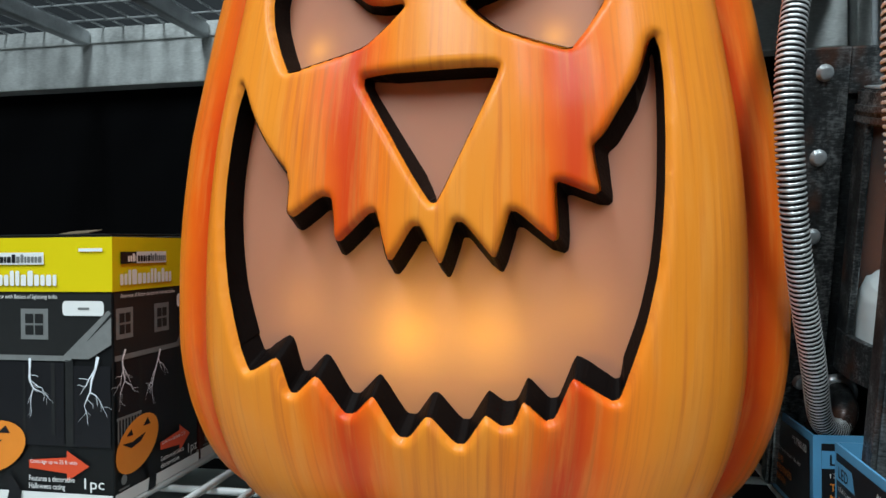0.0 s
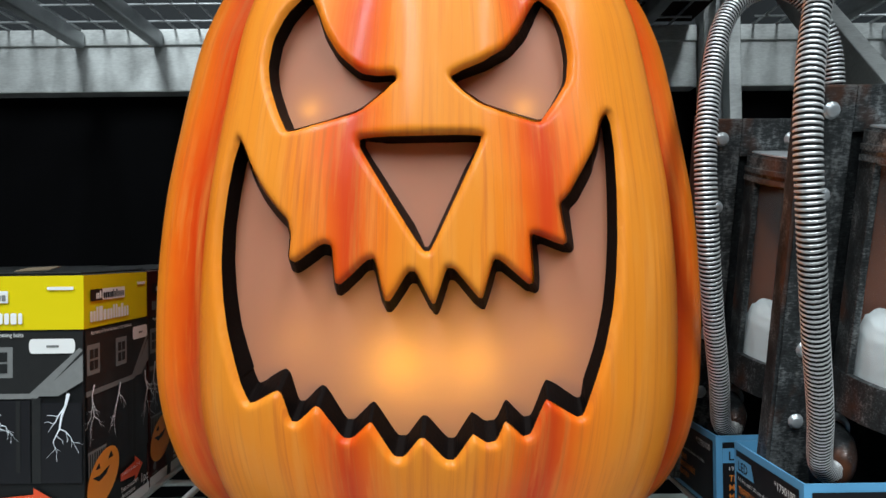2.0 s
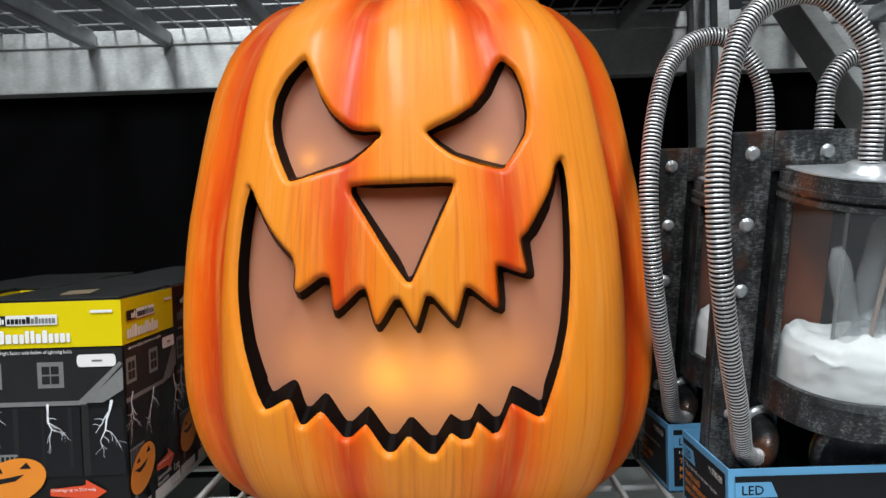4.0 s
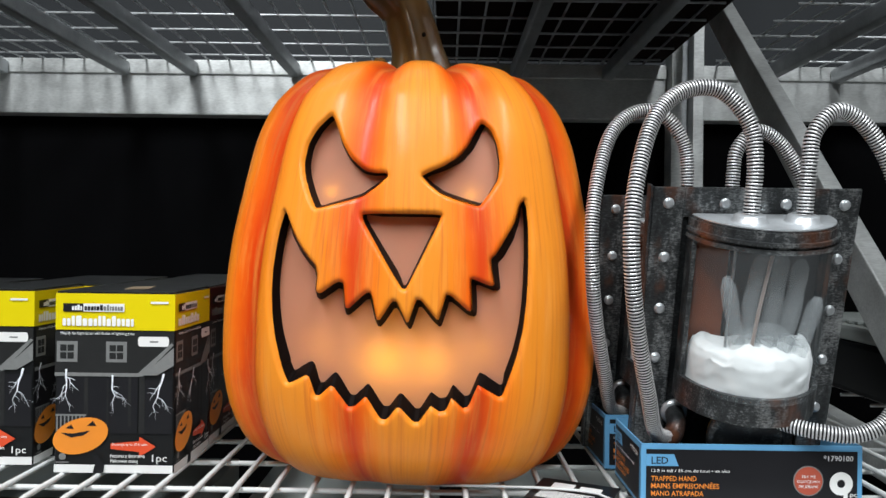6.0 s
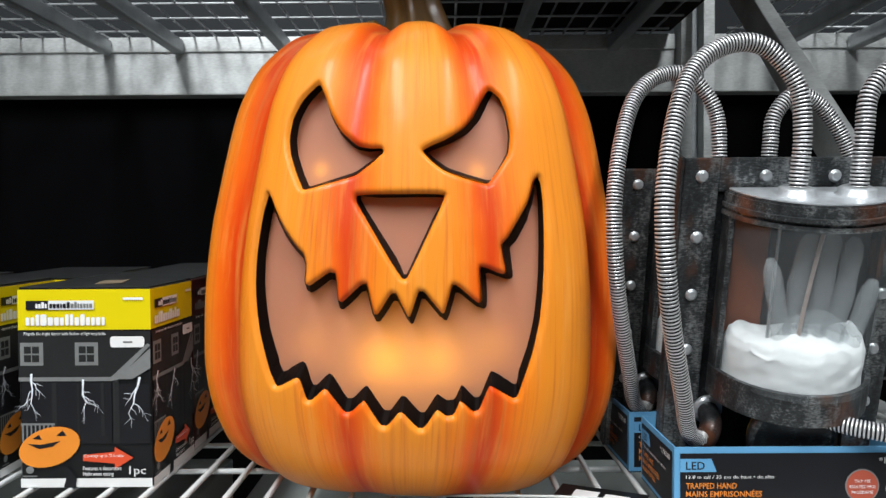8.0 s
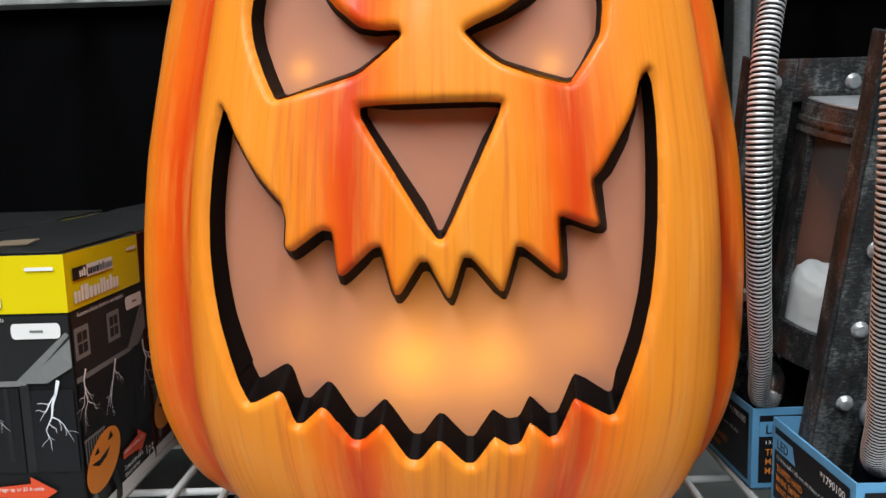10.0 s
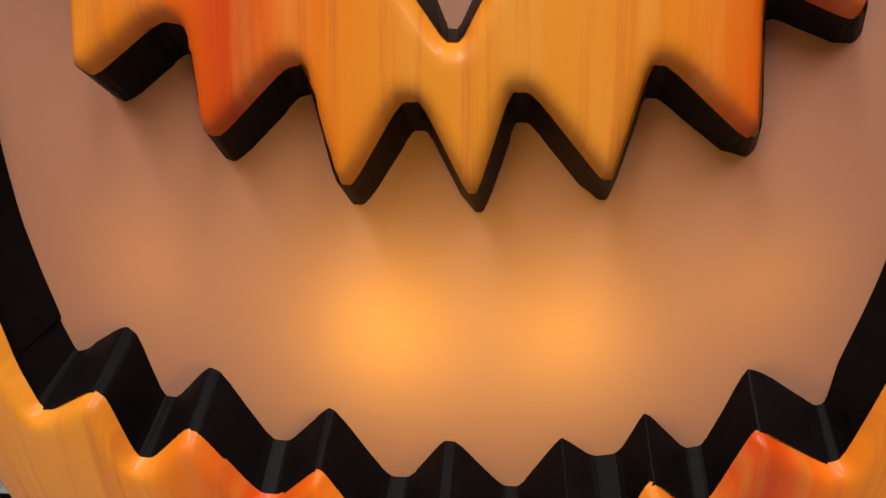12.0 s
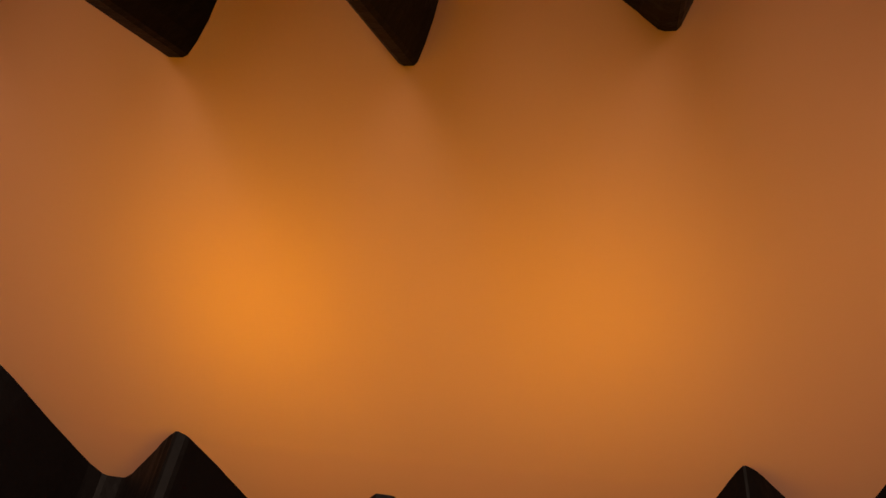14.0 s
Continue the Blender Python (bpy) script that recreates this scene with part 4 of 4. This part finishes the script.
def tray(m):
    """The open card tray that a jar prop stands in."""
    t = empty("display_tray", m, "black card tray with light blue edges and lettering", "display tray", "card trays under the jar props")
    W, D, H, k = 0.186, 0.093, 0.055, 0.0012
    part("tray_floor", box_bm(0, W, 0, D, 0.0005, 0.002), M_BLACKCARD, t)
    for name, b in (("front_panel", (0, W, 0, k, 0.001, H)), ("back_panel", (0, W, D - k, D, 0.001, H)), ("side_panel", (0, k, k, D - k, 0.001, H)), ("side_panel", (W - k, W, k, D - k, 0.001, H))):
        part(name, box_bm(*b), M_BLUE, t)
    F = print_frame((0, -0.0004, 0), 0)
    L = print_frame((-0.0004, D, 0), -90)
    e = 0.0042
    for fr, w in ((F, W), (L, D)):
        decal("black_field", [rect(e, w - e, 0.0055, H - 0.0045)], M_INK_BLACK, t, fr, 0.0002)
        decal("blue_corner", [[(e, H - 0.0185), (0.0315, H - 0.0185), (0.0275, H - 0.0085), (e, H - 0.0085)]], M_BLUE, t, fr, 0.0004)
        letters("LED", 0.0085, H - 0.0166, 0.0062, M_INK_BLACK, t, fr, 0.0006, 0.0140, bold=0.00008)
        letters("13.8 in tall / 35 cm de haut \u2022 de alto", 0.0085, H - 0.0235, 0.0026, M_TXT_WHITE, t, fr, 0.0006, min(0.066, w - 0.022))
        q = 1.0 if w > 0.1 else 0.85
        letters("TRAPPED HAND", 0.0085, H - 0.0310, 0.0044, M_TXT_ORANGE, t, fr, 0.0006, 0.038 * q, bold=0.00004)
        letters("MAINS EMPRISONN\u00c9ES", 0.0085, H - 0.0372, 0.0044, M_TXT_ORANGE, t, fr, 0.0006, 0.057 * q, bold=0.00004)
        letters("MANO ATRAPADA", 0.0085, H - 0.0435, 0.0044, M_TXT_ORANGE, t, fr, 0.0006, 0.044 * q, bold=0.00004)
        letters("*1790100", w - 0.033, H - 0.0125, 0.0046, M_TXT_WHITE, t, fr, 0.0006, 0.025, bold=0.00004)
    decal("round_badge", [disc(0.1405, 0.0255, 0.0128)], M_INK_GREY, t, F, 0.0004)
    decal("round_badge", [disc(0.1405, 0.0255, 0.0118)], M_INK_BRICK, t, F, 0.0006)
    for i, wd in enumerate(("TRY ME", "ESSAYEZ-MOI", "PRU\u00c9BAME")):
        letters(wd, 0.1405 - (0.006, 0.0095, 0.008)[i], 0.0280 - 0.0042 * i, 0.0024, M_TXT_WHITE, t, F, 0.0008, (0.012, 0.019, 0.016)[i])
    ring = disc(0.168, 0.0235, 0.0098, n=32)
    hole = disc(0.168, 0.0235, 0.0034, n=32)
    decal("ring_mark", [[ring[i], ring[(i + 1) % 32], hole[(i + 1) % 32], hole[i]] for i in range(32)], M_TXT_WHITE, t, F, 0.0006)
    letters("1", 0.170, 0.0065, 0.0100, M_TXT_WHITE, t, F, 0.0007, 0.0035, bold=0.00004)
    letters("pc", 0.1755, 0.0125, 0.0042, M_TXT_WHITE, t, F, 0.0007, 0.0062, bold=0.00004)
    letters("pz", 0.1755, 0.0070, 0.0042, M_TXT_WHITE, t, F, 0.0007, 0.0062, bold=0.00004)
    return t


tray_a = tray(pose(0.191, -0.145, 0.0))
copy_thing(tray_a, pose(0.184, -0.038, 0.0, 0, 0, 2.0))
jar_prop(pose(0.288, -0.066, 0.0022) @ Matrix.Diagonal((0.965, 0.965, 1.0, 1.0)))
jar_prop(pose(0.264, 0.036, 0.0022, 0, 0, 1.5) @ Matrix.Diagonal((0.965, 0.965, 1.0, 1.0)), 0.91)

# ---- tag, cord and things above, below and in the next bay ----
tag = empty("hang_tag", pose(0.140, -0.112, 0.0015, 0, 0, -24), "black card hang tag with white stickers", "tag")
part("card", box_bm(-0.036, 0.036, -0.030, 0.030, 0, 0.0007), M_BLACKCARD, tag)
for x, y in ((-0.012, 0.012), (0.013, 0.010)):
    part("sticker", box_bm(x - 0.010, x + 0.010, y - 0.0075, y + 0.0075, 0.0008, 0.0011), M_WHITECARD, tag)
for i in range(7):
    part("text_bar", box_bm(-0.028, 0.020 - 0.004 * (i % 3), -0.006 - 0.003 * i, -0.0045 - 0.003 * i, 0.0008, 0.0010), M_TXT_WHITE, tag)
cord = sweep(smooth_line([(-0.031, -0.095, 0.003), (0.021, -0.099, 0.003), (0.069, -0.104, 0.004), (0.115, -0.110, 0.005), (0.151, -0.118, 0.005), (0.165, -0.129, 0.004), (0.168, -0.140, 0.002), (0.163, -0.1405, -0.02)], 60), 0.0013, 8)
tagged(part("cord", cord, M_WIRE), "thin white plastic cord lying on the wire deck", "cord")

M_PALECARD = plain("pale_grey_card", (0.46, 0.50, 0.48), 0.7, grain=14, vary=0.3)
M_BOXBLUE = plain("blue_grey_carton", (0.075, 0.085, 0.095), 0.6, grain=12, vary=0.3)
M_BOXBROWN = plain("dark_brown_carton", (0.010, 0.005, 0.004), 0.8, grain=12, vary=0.4, spec=0.05)


def carton(x0, x1, y0, y1, z0, z1, mat, label):
    c = empty("carton", pose((x0 + x1) / 2, (y0 + y1) / 2, z0), label, "carton")
    a, b, h = (x1 - x0) / 2, (y1 - y0) / 2, z1 - z0
    part("body", box_bm(-a, a, -b, b, 0, h, 0.002), mat, c)
    part("tape", box_bm(-a, a, -0.024, 0.024, h + 0.0002, h + 0.0006), M_KRAFT, c)
    return c


carton(0.0, 0.548, 0.10, 1.04, DECK_TOP + 0.0005, DECK_TOP + 0.30, M_BOXBROWN, "dark brown carton on the shelf above")

# lower shelf and its goods
wire_deck(-0.46, -1.1556, 0.5496, 0.0696, [-0.086 + 0.167 * k for k in range(7)], 0.0027, M_WIRE, "white coated wire deck of the shelf below", True)
for x0, x1, y0, y1, h, mt, lb in ((-0.22, 0.02, -0.12, 0.30, 0.36, M_PALECARD, "grey carton on the shelf below"), (0.06, 0.40, -0.10, 0.35, 0.35, M_PALECARD, "wide grey carton on the shelf below"), (-0.62, -0.27, -0.10, 0.30, 0.37, M_PALECARD, "grey carton in shade on the shelf below"), (-1.0, -0.65, -0.10, 0.30, 0.34, M_BLACKCARD, "black carton on the shelf below")):
    carton(x0, x1, y0, y1, -0.46, -0.46 + h, mt, lb)

# next bay: slotted grey tool case and dark packs on a deck
wire_deck(0.0, 0.66, 1.95, 0.0348, [-0.086 + 0.0835 * k for k in range(14)], 0.0027, M_WIRE, "white coated wire deck of the next bay", True)
case = empty("tool_case", pose(0.90, 0.40, 0.002), "black moulded tool case with a ribbed grey lid", "tool case")
part("body", box_bm(-0.25, 0.25, -0.17, 0.17, 0, 0.080, 0.008), M_BLACKCARD, case)
part("lid", box_bm(-0.25, 0.25, -0.17, 0.17, 0.0805, 0.105, 0.006), M_GREYCARD, case, "grey lid")
rib = box_bm(-0.24, 0.24, -0.005, 0.005, 0.105, 0.111, 0.0015, 1)
rib_me = bpy.data.meshes.new("lid_rib")
rib.to_mesh(rib_me)
rib.free()
for i in range(13):
    part("lid_rib", rib_me, M_GREYCARD, case, m=pose(0, -0.15 + 0.025 * i, 0))
pack = empty("flat_pack", pose(0.76, 0.12, 0.002), "flat black printed pack", "pack")
part("body", box_bm(-0.11, 0.19, -0.09, 0.09, 0, 0.034, 0.002), M_BLACKCARD, pack)
decal("label_stripe", [disc(0.02, 0.0, 0.06, 0.006)], M_INK_GREY, pack, pose(0, -0.0902, 0.018, 90, 0, 0), 0.0003)
